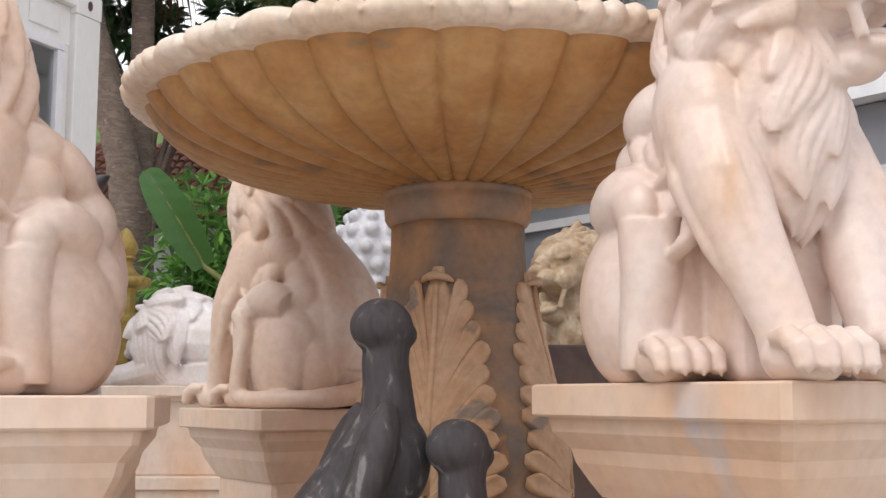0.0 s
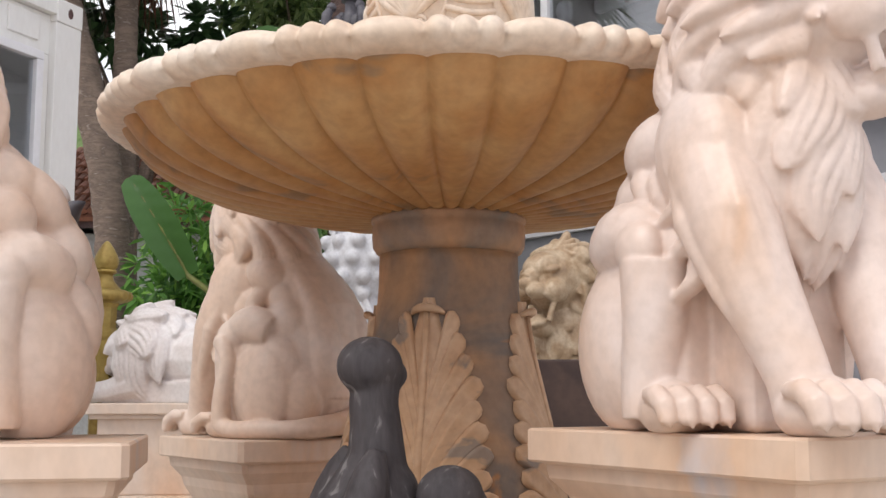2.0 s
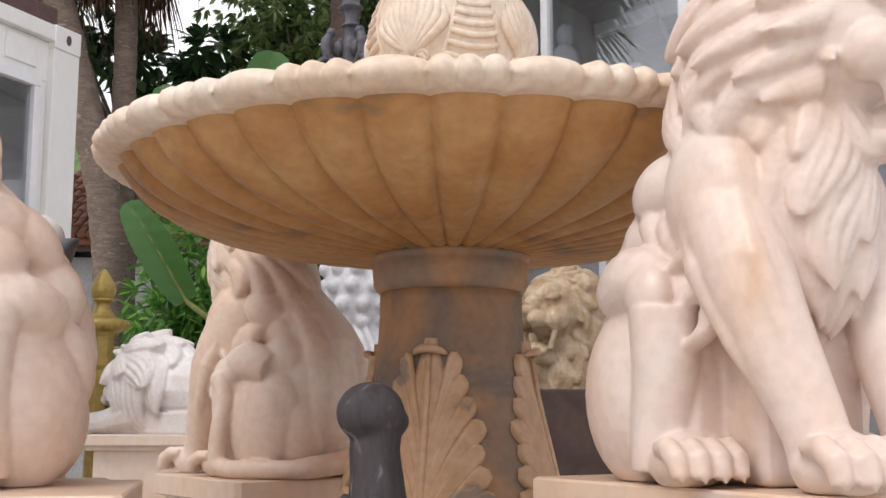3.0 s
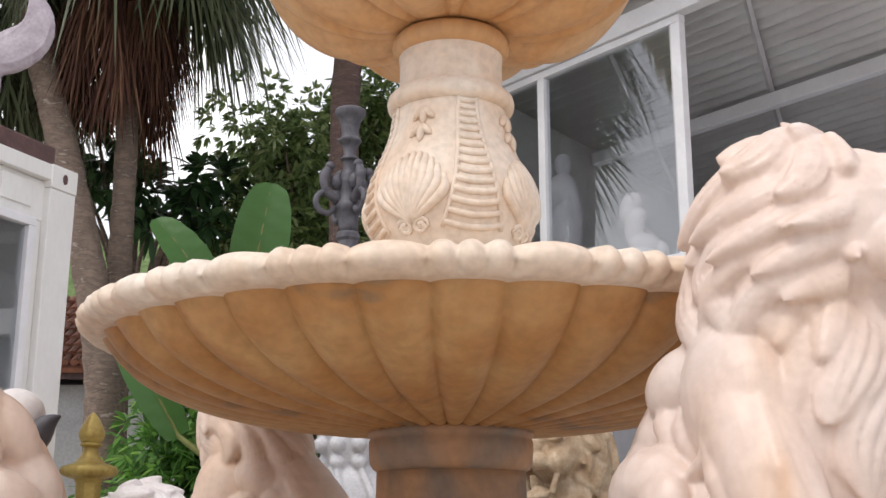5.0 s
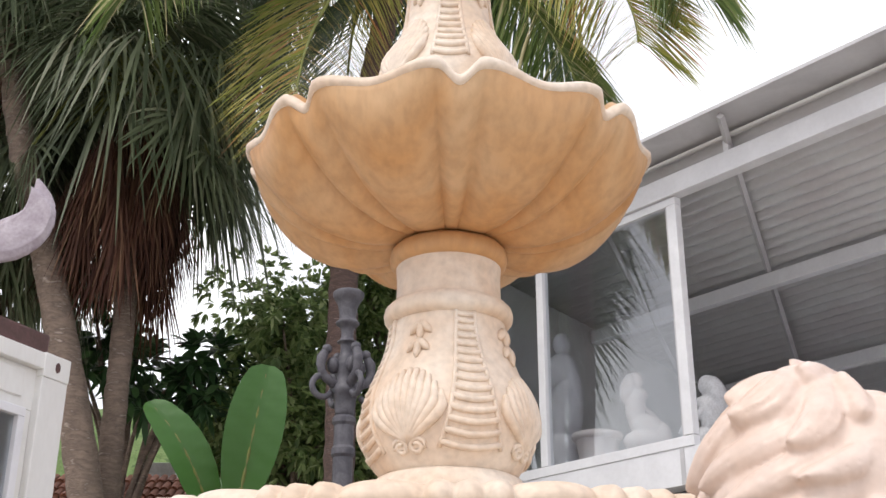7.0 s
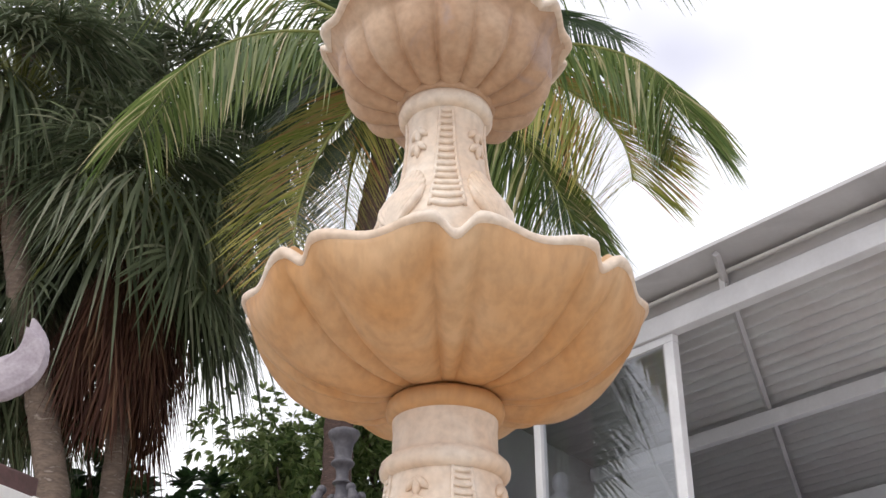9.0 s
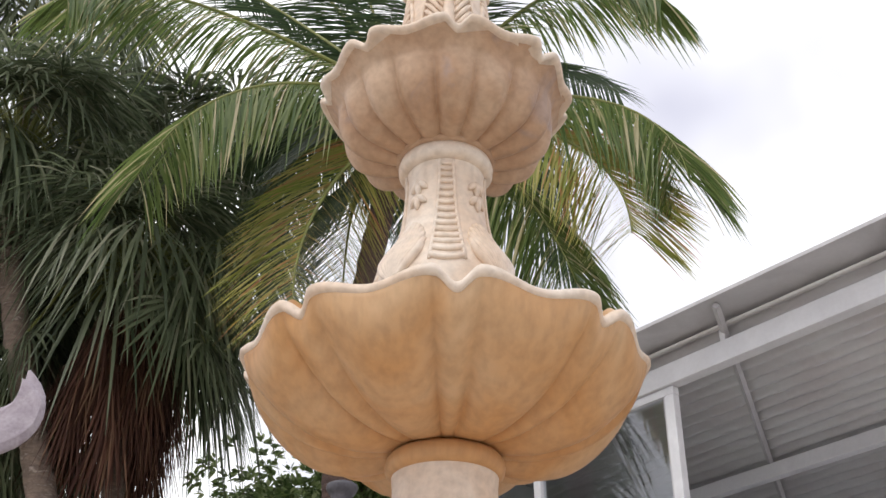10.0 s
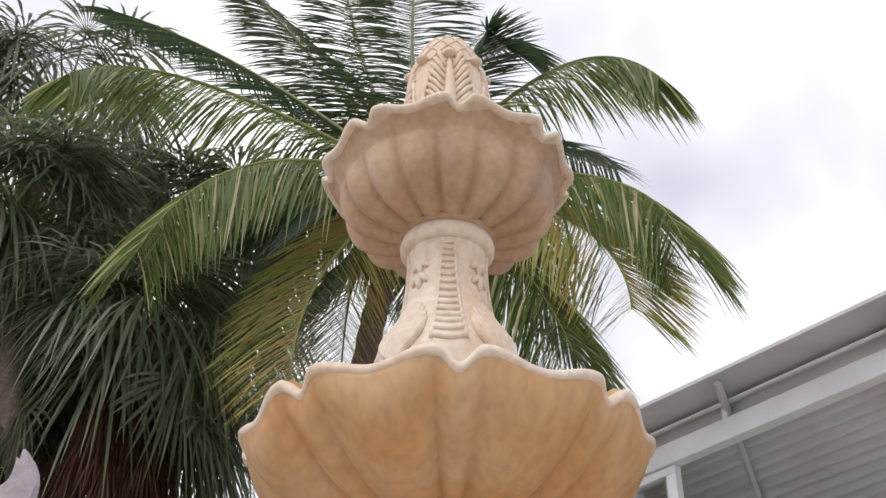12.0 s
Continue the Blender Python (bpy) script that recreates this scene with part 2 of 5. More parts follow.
def lathe(profile, steps=96, shape=None):
    """A surface of revolution from (r, z) pairs; shape(k, angle, r, z) may return a changed (r, z)."""
    bm = bmesh.new()
    rings = []
    for k, (r, z) in enumerate(profile):
        ring = []
        for i in range(steps):
            a = 2 * math.pi * i / steps
            rr, zz = shape(k, a, r, z) if shape else (r, z)
            ring.append(bm.verts.new((rr * math.cos(a), rr * math.sin(a), zz)))
        rings.append(ring)
    for q, w in zip(rings, rings[1:]):
        for i in range(steps):
            bm.faces.new((q[i], q[(i + 1) % steps], w[(i + 1) % steps], w[i]))
    bm.faces.new(rings[0][::-1])
    bm.faces.new(rings[-1])
    return bm


def profile_curve(pts, n):
    return [(max(v.x, 0.001), v.z) for v in smooth_line([(r, 0, z) for r, z in pts], n)]


def sculpt(ob, voxel, rounds=4, factor=0.5):
    """Melts the overlapping forms of a carved figure into one skin."""
    r = ob.modifiers.new("skin", "REMESH")
    r.mode, r.voxel_size, r.use_smooth_shade = "VOXEL", voxel, True
    s = ob.modifiers.new("polish", "SMOOTH")
    s.factor, s.iterations = factor, rounds
    return ob


# ---- ground and distance ----
bm = bmesh.new()
bmesh.ops.create_grid(bm, x_segments=40, y_segments=40, size=400)
tagged(part("ground", bm, GROUND), "packed earth and paving of the sculpture yard", "ground", kind="structure")

bm = bmesh.new()
add_ball(bm, (-50, 160, -2), (95, 30, 44), u=64, v=32)
for v in bm.verts:
    v.co.z += 1.6 * noise.noise(v.co * 0.12) + 0.8 * noise.noise(v.co * 0.4)
tagged(part("hill_backdrop", bm, HILL, smooth=True), "far wooded hillside in green scrub", "hill", kind="structure")

# ---- the fountain: three tiers on one axis ----
FX, FY = 0.035, 2.69
fountain = thing("fountain", (FX, FY, 0), "three-tiered carved ochre stone garden fountain with a pineapple finial", "fountain")
TAU = 2 * math.pi
FRONT = -math.pi / 2


def bowl_shell(outer, thick, shape, steps):
    """An open bowl: the outer profile up to the lip, then back down inside."""
    inner = [(max(r - thick, 0.01), z + thick * 0.9) for r, z in outer[::-1]]
    n = len(outer)
    prof = outer + inner

    def both(k, a, r, z):
        k2 = k if k < n else 2 * n - 1 - k
        return shape(k2 / (n - 1), a, r, z, k < n)
    return lathe(prof, steps, both)


# lower bowl: 36 flutes below
def flutes_low(s, a, r, z, outside):
    if not outside:
        return r, z
    u = (a - FRONT - radians(1.1)) * 18
    g = abs(math.cos(u)) ** 0.45
    d = 0.026 * min(1, 0.3 + s * 1.2) * (1 - 0.7 * max(0, s - 0.86) / 0.14)
    return r - 0.5 * d * (1 - g), z + d * (1 - g)


low = profile_curve([(0.12, 1.222), (0.25, 1.228), (0.44, 1.249), (0.575, 1.284), (0.665, 1.330), (0.714, 1.380), (0.732, 1.412)], 28)
part("bowl", bowl_shell(low, 0.035, flutes_low, 720), STONE, fountain, "ochre fluted lower bowl with weathered patches", smooth=True)


# its lip: wide lobes and triple beads by turns
def lip_low(k, a, r, z):
    u = (a - FRONT - radians(1.1)) / radians(10) + 0.5
    i, f = math.floor(u), u - math.floor(u)
    if i % 2 == 0:
        w, d = abs(math.sin(math.pi * f * 3)) ** 0.6, 0.020
    else:
        w, d = abs(math.sin(math.pi * f)) ** 0.5, 0.026
    q = (0.0, 0.55, 0.9, 1, 1, 0.95, 0.8, 0.5, 0.2, 0)[k]
    return r + d * (w - 1) * q, z + 0.6 * d * (w - 1) * q * (1 if k > 3 else -0.3)


lip = [(0.738, 1.398), (0.752, 1.401), (0.764, 1.406), (0.776, 1.416), (0.780, 1.430), (0.774, 1.444), (0.758, 1.454), (0.735, 1.457), (0.71, 1.452), (0.69, 1.43)]
part("bowl_rim", lathe(lip, 864, lip_low), STONE_PALE, fountain, "pale scalloped rim of lobes and triple beads", smooth=True)


# middle and upper bowls: eight pairs of waves round the lip
def wave(a, shift):
    """Height of the lip, -1 to 1, and the distance from the narrow notch."""
    p = ((a - FRONT - radians(shift)) / (TAU / 8)) % 1.0
    p = min(p, 1 - p)
    if p < PEAK:
        return -0.55 + 1.55 * math.sin(p / PEAK * math.pi / 2) ** 2, p
    return 0.40 + 0.60 * math.cos((p - PEAK) / (0.5 - PEAK) * math.pi), p


PEAK = 0.14                                                  # the lip is highest where two flutes meet


def flutes_mid(s, a, r, z, outside):
    w, p = wave(a, 1.6)
    q = s ** 2.2
    if p < PEAK:
        swell = 0.55 * (1 - (p / PEAK) ** 2) ** 0.8
    else:
        swell = math.sin((p - PEAK) / (0.5 - PEAK) * math.pi / 2) ** 0.62
    d = 0.036 * swell * math.sin(math.pi * 0.92 * s ** 0.8) * outside
    return r + 0.015 * w * q + 0.45 * d, z + 0.020 * w * q - d


mid = profile_curve([(0.11, 2.134), (0.16, 2.138), (0.215, 2.148), (0.295, 2.174), (0.360, 2.214), (0.410, 2.257), (0.438, 2.290), (0.452, 2.327)], 28)
part("bowl", bowl_shell(mid, 0.026, flutes_mid, 384), STONE_WARM, fountain, "orange-stained middle bowl with a wavy lip", smooth=True)


def lip_wave(shift, dr, dz):
    return lambda k, a, r, z: (r + dr * wave(a, shift)[0], z + dz * wave(a, shift)[0])


part("bowl_rim", lathe([(0.442, 2.311), (0.453, 2.314), (0.460, 2.322), (0.460, 2.332), (0.452, 2.340), (0.438, 2.341), (0.425, 2.334), (0.42, 2.32)], 384, lip_wave(1.6, 0.015, 0.020)), STONE_PALE, fountain, "pale rounded wavy rim", smooth=True)


def flutes_top(s, a, r, z, outside):
    w, p = wave(a, 4.0)
    q = max(0.0, (s - 0.72) / 0.28) ** 1.2
    g = abs(math.cos((a - FRONT - radians(4.0)) * 8)) ** 0.6 if outside else 1
    d = 0.036 * (1 - g) * math.sin(math.pi * min(1, 0.1 + s * 1.12)) * (s < 0.8)
    return r + 0.012 * w * q - 0.8 * d, z + 0.013 * w * q + 0.6 * d


top = profile_curve([(0.10, 2.930), (0.15, 2.932), (0.208, 2.947), (0.252, 2.975), (0.276, 3.016), (0.284, 3.06), (0.285, 3.088), (0.300, 3.112), (0.323, 3.132)], 32)
part("bowl", bowl_shell(top, 0.020, flutes_top, 384), STONE_PINK, fountain, "pinkish brown upper bowl with rounded gadroons and a wavy lip", smooth=True)
part("bowl_rim", lathe([(0.312, 3.122), (0.322, 3.124), (0.328, 3.131), (0.327, 3.140), (0.319, 3.146), (0.308, 3.146), (0.301, 3.138)], 384, lip_wave(4.0, 0.012, 0.013)), STONE_PALE, fountain, "pale rounded wavy rim", smooth=True)

def on_profile(prof, z):
    """The radius of a profile at a height."""
    for (r0, z0), (r1, z1) in zip(prof, prof[1:]):
        if z0 <= z <= z1:
            return r0 + (r1 - r0) * (z - z0) / (z1 - z0)
    return prof[-1][0] if z > prof[-1][1] else prof[0][0]


# stems
column = profile_curve([(0.26, 0.50), (0.245, 0.56), (0.246, 0.61), (0.225, 0.72), (0.198, 0.83), (0.172, 0.95), (0.160, 1.05), (0.157, 1.145)], 30)
part("column", lathe(column, 96), STONE_SHAFT, fountain, "orange stone column stained rust and grey", smooth=True)
part("collar", lathe([(0.156, 1.142), (0.165, 1.148), (0.172, 1.16), (0.174, 1.185), (0.174, 1.205), (0.170, 1.212), (0.176, 1.216), (0.176, 1.228), (0.16, 1.232)], 96), STONE_RED, fountain, "rusty moulded collar under the bowl", smooth=True)
part("base_ring", lathe([(0.20, 0.30), (0.24, 0.32), (0.245, 0.42), (0.23, 0.47), (0.25, 0.50), (0.262, 0.515), (0.25, 0.535), (0.21, 0.54)], 96), STONE_WARM, fountain, smooth=True)
bm = bmesh.new()
add_box(bm, (0, 0, 0.155), (0.72, 0.72, 0.31), bevel=0.012)
part("foot_block", bm, MARBLE_SLAB, fountain, "square pale marble foot block")
vase = profile_curve([(0.136, 1.595), (0.152, 1.612), (0.172, 1.648), (0.186, 1.700), (0.181, 1.760), (0.160, 1.815), (0.138, 1.872), (0.128, 1.925), (0.126, 1.975)], 40)
part("vase_stem", lathe(vase, 96), STONE_PALE, fountain, "pale carved vase-shaped stem", smooth=True)
part("vase_neck", lathe([(0.12, 1.938), (0.134, 1.942), (0.143, 1.952), (0.145, 1.964), (0.142, 1.976), (0.132, 1.986), (0.122, 1.992), (0.118, 2.004), (0.117, 2.05), (0.120, 2.085), (0.116, 2.10)], 96), STONE_PALE, fountain, "smooth neck with a bead ring", smooth=True)
stem3 = profile_curve([(0.176, 2.45), (0.175, 2.52), (0.163, 2.585), (0.134, 2.64), (0.111, 2.70), (0.101, 2.77), (0.097, 2.85), (0.102, 2.90)], 34)
part("vase_stem", lathe(stem3, 96), STONE_PALE, fountain, "pale carved flaring stem", smooth=True)
part("vase_neck", lathe([(0.10, 2.884), (0.113, 2.888), (0.121, 2.898), (0.122, 2.912), (0.118, 2.926), (0.108, 2.932)], 96), STONE_PALE, fountain, smooth=True)
part("neck_ring", lathe([(0.114, 2.076), (0.125, 2.079), (0.132, 2.088), (0.135, 2.102), (0.132, 2.117), (0.125, 2.126), (0.108, 2.130)], 96), STONE_WARM, fountain, "rounded ring under the middle bowl", smooth=True)
part("neck_ring", lathe([(0.090, 2.925), (0.118, 2.926), (0.128, 2.931), (0.130, 2.937), (0.126, 2.943), (0.090, 2.946)], 96), STONE_PINK, fountain, "thin brown ring under the upper bowl", smooth=True)
part("stem_socket", lathe([(0.17, 1.30), (0.175, 1.44), (0.172, 1.55), (0.166, 1.578), (0.156, 1.596), (0.142, 1.603), (0.13, 1.604)], 64), STONE_PALE, fountain, smooth=True)


def skin(prof, a, z, out=0.0):
    r = on_profile(prof, z) + out
    return Vector((r * math.cos(a), r * math.sin(a), z))


def ladder(prof, a, z0, z1, w0, w1, bars):
    """A ladder-like carved band: two rails and curved rungs."""
    bm = bmesh.new()
    for side in (-1, 1):
        pts = [skin(prof, a + side * (w0 + (w1 - w0) * t ** 1.6) / on_profile(prof, z1 + (z0 - z1) * t), z1 + (z0 - z1) * t, 0.001) for t in (i / 16 for i in range(17))]
        add_tube(bm, pts, 0.0052, 6)
    for i in range(bars):
        t = (i + 0.5) / bars
        t = t ** 1.15
        z, w = z1 + (z0 - z1) * t, w0 + (w1 - w0) * t ** 1.6
        pts = [skin(prof, a + k / 4 * w / on_profile(prof, z), z - 0.012 * (w / w1) * (1 - (k / 4) ** 2), 0.0005) for k in range(-4, 5)]
        add_tube(bm, pts, 0.0058 + 0.002 * t, 6)
    return bm


def palmette(prof, a, z0, z1, w):
    """A carved palmette: plump leaflets fanning from two scrolls at the foot."""
    zt = z0 + (z1 - z0) * 0.50
    bm = bmesh.new()
    turns = [(s * (0.017 + (0.017 - 0.012 * i / 14) * math.cos(i * 0.62)), 0.014 + (0.017 - 0.012 * i / 14) * math.sin(i * 0.62)) for s, steps in ((-1, range(14, -1, -1)), (1, range(15))) for i in steps]
    add_tube(bm, [skin(prof, a + x / on_profile(prof, z0), z0 + z, 0.003) for x, z in turns], 0.0055, 8)
    ob = part("palmette_carving", bm, STONE_PALE, fountain, smooth=True)
    for k in range(-5, 6):
        f = k / 5
        pts = []
        for i in range(12):
            t = i / 11
            z = z0 + 0.022 + (zt - z0) * (t ** 0.85) * (1 - 0.36 * f * f)
            pts.append(skin(prof, a + w * f * math.sin(min(1, t * 1.2) * math.pi * 0.60) / on_profile(prof, z), z, 0.002 + 0.006 * t * (1 - t)))
        bm = bmesh.new()
        add_tube(bm, pts, [0.0035 + 0.0085 * math.sin(math.pi * min(1, 0.10 + i / 11 * 0.85)) ** 0.9 for i in range(12)], 8)
        part("leaflet", bm, STONE_PALE, ob, smooth=True)


def flower(prof, a, zf):
    """A small three-petalled flower in relief."""
    bm = bmesh.new()
    for d in (-0.9, 0.0, 0.9):
        pts = [skin(prof, a + (0.032 * t * math.sin(d) + 0.004) / on_profile(prof, zf), zf + 0.016 - 0.044 * t * math.cos(d), 0.003) for t in (0, 0.4, 0.75, 1.0)]
        add_tube(bm, pts, [0.007, 0.0105, 0.008, 0.001], 6)
    return bm


for k in range(4):
    a = FRONT + radians(15 + 90 * k)
    part("ladder_carving", ladder(vase, a, 1.635, 1.94, 0.020, 0.066, 15), STONE_PALE, fountain, smooth=True)
    palmette(vase, a + radians(46), 1.625, 1.94, 0.078)
    part("flower_carving", flower(vase, a + radians(46), 1.858), STONE_PALE, fountain, smooth=True)
    part("flower_carving", flower(vase, a + radians(46), 1.900), STONE_PALE, fountain, smooth=True)
    a = FRONT + radians(0 + 90 * k)
    part("ladder_carving", ladder(stem3, a, 2.55, 2.88, 0.016, 0.042, 15), STONE_PALE, fountain, smooth=True)
    palmette(stem3, a + radians(45), 2.48, 2.87, 0.060)
    part("flower_carving", flower(stem3, a + radians(45), 2.768), STONE_PALE, fountain, smooth=True)
    part("flower_carving", flower(stem3, a + radians(45), 2.812), STONE_PALE, fountain, smooth=True)


def acanthus(prof, a, z0, z1):
    """A tall carved acanthus leaf: a blade, round-ended lobes sweeping out of a midrib, and a curled tip."""
    bm = bmesh.new()

    def spread(t):
        return radians(40.0 - 9 * t - 22 * max(0, t - 0.82))

    def on_leaf(t, v, h):
        return bm.verts.new(skin(prof, a + v * spread(min(1, max(0, t))), z0 + (z1 - z0) * t, h))

    def sheet(rows):
        for p, q in zip(rows, rows[1:]):
            for k in range(len(p) - 1):
                bm.faces.new((p[k], p[k + 1], q[k + 1], q[k]))

    sheet([[on_leaf(i / 40, j / 10 * 0.86 * (1 - 0.80 * max(0, i / 40 - 0.45) / 0.55), 0.011 * (1 - abs(j / 10) ** 5) + 0.008 * math.exp(-(j / 1.6) ** 2) - 0.002) for j in range(-10, 11)] for i in range(41)])
    for side in (-1, 1):
        for k in range(10):
            f = k / 9
            t1 = 0.07 + 0.87 * f
            t0 = max(-0.02, t1 - 0.34 - 0.10 * f)
            v1 = (0.98 + 0.05 * math.sin(k * 2.3)) * (1 - 0.34 * max(0, f - 0.7) / 0.3)
            tc = t1 - 0.12 - 0.05 * f
            n, m, rows = 26, 6, []
            for i in range(n + 1):
                u = i / n
                t = (1 - u) ** 2 * t0 + 2 * u * (1 - u) * tc + u * u * t1
                v = (1 - u) ** 2 * 0.05 + 2 * u * (1 - u) * 0.26 + u * u * v1
                dt = 2 * (1 - u) * (tc - t0) + 2 * u * (t1 - tc)
                dv = 2 * (1 - u) * (0.26 - 0.05) + 2 * u * (v1 - 0.26)
                x, z = dv * 0.125, dt * (z1 - z0)
                ln = math.hypot(x, z)
                half = (0.007 + 0.0185 * u ** 1.1) * (1 if u < 0.86 else math.sqrt(max(0.0, 1 - ((u - 0.86) / 0.14) ** 2)))
                row = []
                for j in range(-m, m + 1):
                    c = j / m
                    h = 0.004 + (0.010 + 0.007 * u) * (1 - abs(c) ** 6) - 0.009 * u * (1 - c * c) + 0.003 * c
                    if i == n:
                        h = 0.001
                    row.append(on_leaf(t + c * half * x / ln / (z1 - z0), side * (v - c * half * z / ln / 0.125), max(h, 0.001)))
                rows.append(row)
            sheet(rows)
    add_tube(bm, [skin(prof, a, z0 + (z1 - z0) * u, 0.010 + 0.006 * u) for u in (0, 0.25, 0.5, 0.75, 0.94)], [0.012, 0.010, 0.009, 0.007, 0.006], 10)
    curl = [k / 5 for k in range(-5, 6)]                     # the tip rolls over in a crescent
    add_tube(bm, [skin(prof, a + 0.21 * q, z1 - 0.022 - 0.012 * q * q, 0.006 + 0.024 * (1 - q * q)) for q in curl], [0.002 + 0.007 * math.sqrt(1 - 0.96 * q * q) for q in curl], 10)
    return bm


for k in range(4):
    part("acanthus_leaf", acanthus(column, FRONT + radians(-16 + 90 * k), 0.545, 1.035), STONE_LEAF, fountain, "carved acanthus leaf on the column", smooth=True)

# finial: a leafy cup and a netted cone
fin = profile_curve([(0.122, 3.08), (0.120, 3.30), (0.114, 3.40), (0.105, 3.48), (0.096, 3.53)], 16)
finial = part("finial", lathe(fin, 64), STONE_PALE, fountain, "pineapple finial in pale stone", smooth=True)
cone = profile_curve([(0.102, 3.495), (0.097, 3.54), (0.083, 3.59), (0.058, 3.632), (0.022, 3.655), (0.004, 3.658)], 18)
part("cone", lathe(cone, 64), STONE_PALE, finial, smooth=True)
bm = bmesh.new()
for s in (-1, 1):
    for k in range(12):
        pts = [skin(cone, TAU * k / 12 + s * 1.3 * t, 3.505 + 0.148 * t, 0.001) for t in (i / 12 for i in range(13))]
        add_tube(bm, pts, 0.0035, 5)
part("net_carving", bm, STONE_PALE, finial, smooth=True)
for k in range(4):                                           # four broad feathered leaves
    bm = bmesh.new()
    a = FRONT + radians(2 + 90 * k)
    add_tube(bm, [skin(fin, a, 3.28 + 0.05 * i, -0.002) for i in range(6)], [0.020, 0.018, 0.016, 0.013, 0.009, 0.005], 8)
    for s in (-1, 1):
        for j in range(9):
            z = 3.245 + 0.027 * j
            wide = 0.60 * math.sqrt(1 - (j / 9.5) ** 3)
            pts = [skin(fin, a + s * (0.10 + (wide - 0.10) * u ** 0.8), z + 0.075 * (1 - (1 - u) ** 1.6), 0.001 + 0.004 * math.sin(math.pi * u)) for u in (0, 0.2, 0.4, 0.6, 0.8, 1)]
            add_tube(bm, pts, [0.004, 0.0065, 0.0075, 0.0075, 0.0065, 0.003], 6)
        add_tube(bm, [skin(fin, a + s * 0.66 * math.sqrt(max(0.02, 1 - (i / 9) ** 3)), 3.26 + 0.026 * i, 0.001) for i in range(10)], 0.007, 6)
    part("leaf_carving", bm, STONE_PALE, finial, smooth=True)
for k in range(8):                                           # curled leaf tips below the net
    bm = bmesh.new()
    add_ball(bm, skin(fin, FRONT + radians(2 + 45 * k), 3.515, 0.008), (0.019, 0.019, 0.012), u=12, v=8)
    part("leaf_tip", bm, STONE_PALE, finial, smooth=True)


# ---- pedestals ----
def pedestal(at, turn, lx, ly, height, label, mat=MARBLE_SLAB):
    """A moulded marble block: slab, cove, die and foot, all of one square plan."""
    ob = thing("pedestal", at, label, "pedestal", "marble pedestals", turn)
    for name, prof in (("top_slab", [(0.0, -0.058), (0.004, -0.054), (0.004, -0.004), (0.0, 0.0)]),
                       ("moulding", [(-0.085, -0.20), (-0.07, -0.175), (-0.052, -0.14), (-0.046, -0.115), (-0.022, -0.085), (-0.018, -0.062), (-0.012, -0.058)]),
                       ("die", [(-0.055, -height + 0.16), (-0.09, -height + 0.20), (-0.09, -0.20)]),
                       ("foot", [(0.0, -height), (0.0, -height + 0.10), (-0.012, -height + 0.12), (-0.055, -height + 0.16)])):
        bm = bmesh.new()
        rings = []
        for o, z in prof:
            c = 0.012
            x, y = lx / 2 + o, ly / 2 + o
            rings.append([bm.verts.new((px, py, z)) for px, py in ((x - c, -y), (x, -y + c), (x, y - c), (x - c, y), (-x + c, y), (-x, y - c), (-x, -y + c), (-x + c, -y))])
        for q, w in zip(rings, rings[1:]):
            for i in range(8):
                bm.faces.new((q[i], q[(i + 1) % 8], w[(i + 1) % 8], w[i]))
        bm.faces.new(rings[0][::-1])
        bm.faces.new(rings[-1])
        part(name, bm, mat, ob)
    return ob


pedestal((0.525, 1.985, 0.772), -60, 0.62, 0.48, 0.772, "pale pink marble pedestal with a moulded edge")
pedestal((-0.84, 2.15, 0.752), -170, 0.62, 0.48, 0.752, "pale marble pedestal with a broad grey vein")
pedestal((-0.42, 3.40, 0.717), 124, 0.55, 0.52, 0.717, "cream marble pedestal with a moulded edge")


# ---- carved lions ----
def paw(bm, c, s, ahead):
    """A lion's paw with four toes; ahead is the unit way in which it points."""
    f = Vector(ahead).normalized()
    l = Vector((-f.y, f.x, 0))
    c = Vector(c)
    turn = math.degrees(math.atan2(f.y, f.x))
    add_ball(bm, c - f * 0.012 * s, (0.060 * s, 0.052 * s, 0.044 * s), (0, 0, turn))
    for k in (-1.5, -0.5, 0.5, 1.5):
        p = c + f * (0.050 - 0.007 * abs(k)) * s + l * 0.031 * k * s
        add_tube(bm, [p - f * 0.045 * s + Vector((0, 0, 0.022 * s)), p - f * 0.012 * s + Vector((0, 0, 0.022 * s)), p + f * 0.014 * s + Vector((0, 0, 0.006 * s)), p + f * 0.024 * s - Vector((0, 0, 0.020 * s))], [0.011 * s, 0.0165 * s, 0.0175 * s, 0.013 * s], 10)
        add_tube(bm, [p + f * 0.022 * s + Vector((0, 0, 0.002 * s)), p + f * 0.029 * s - Vector((0, 0, 0.012 * s)), p + f * 0.029 * s - Vector((0, 0, 0.028 * s))], [0.007 * s, 0.006 * s, 0.003 * s], 6)
        for q in (0.006, 0.018):
            add_tube(bm, [p + f * (q - 0.004) * s + l * 0.016 * s + Vector((0, 0, 0.006 * s)), p + f * q * s + Vector((0, 0, (0.028 - 0.4 * q) * s)), p + f * (q - 0.004) * s - l * 0.016 * s + Vector((0, 0, 0.006 * s))], [0.003 * s, 0.0045 * s, 0.003 * s], 5)


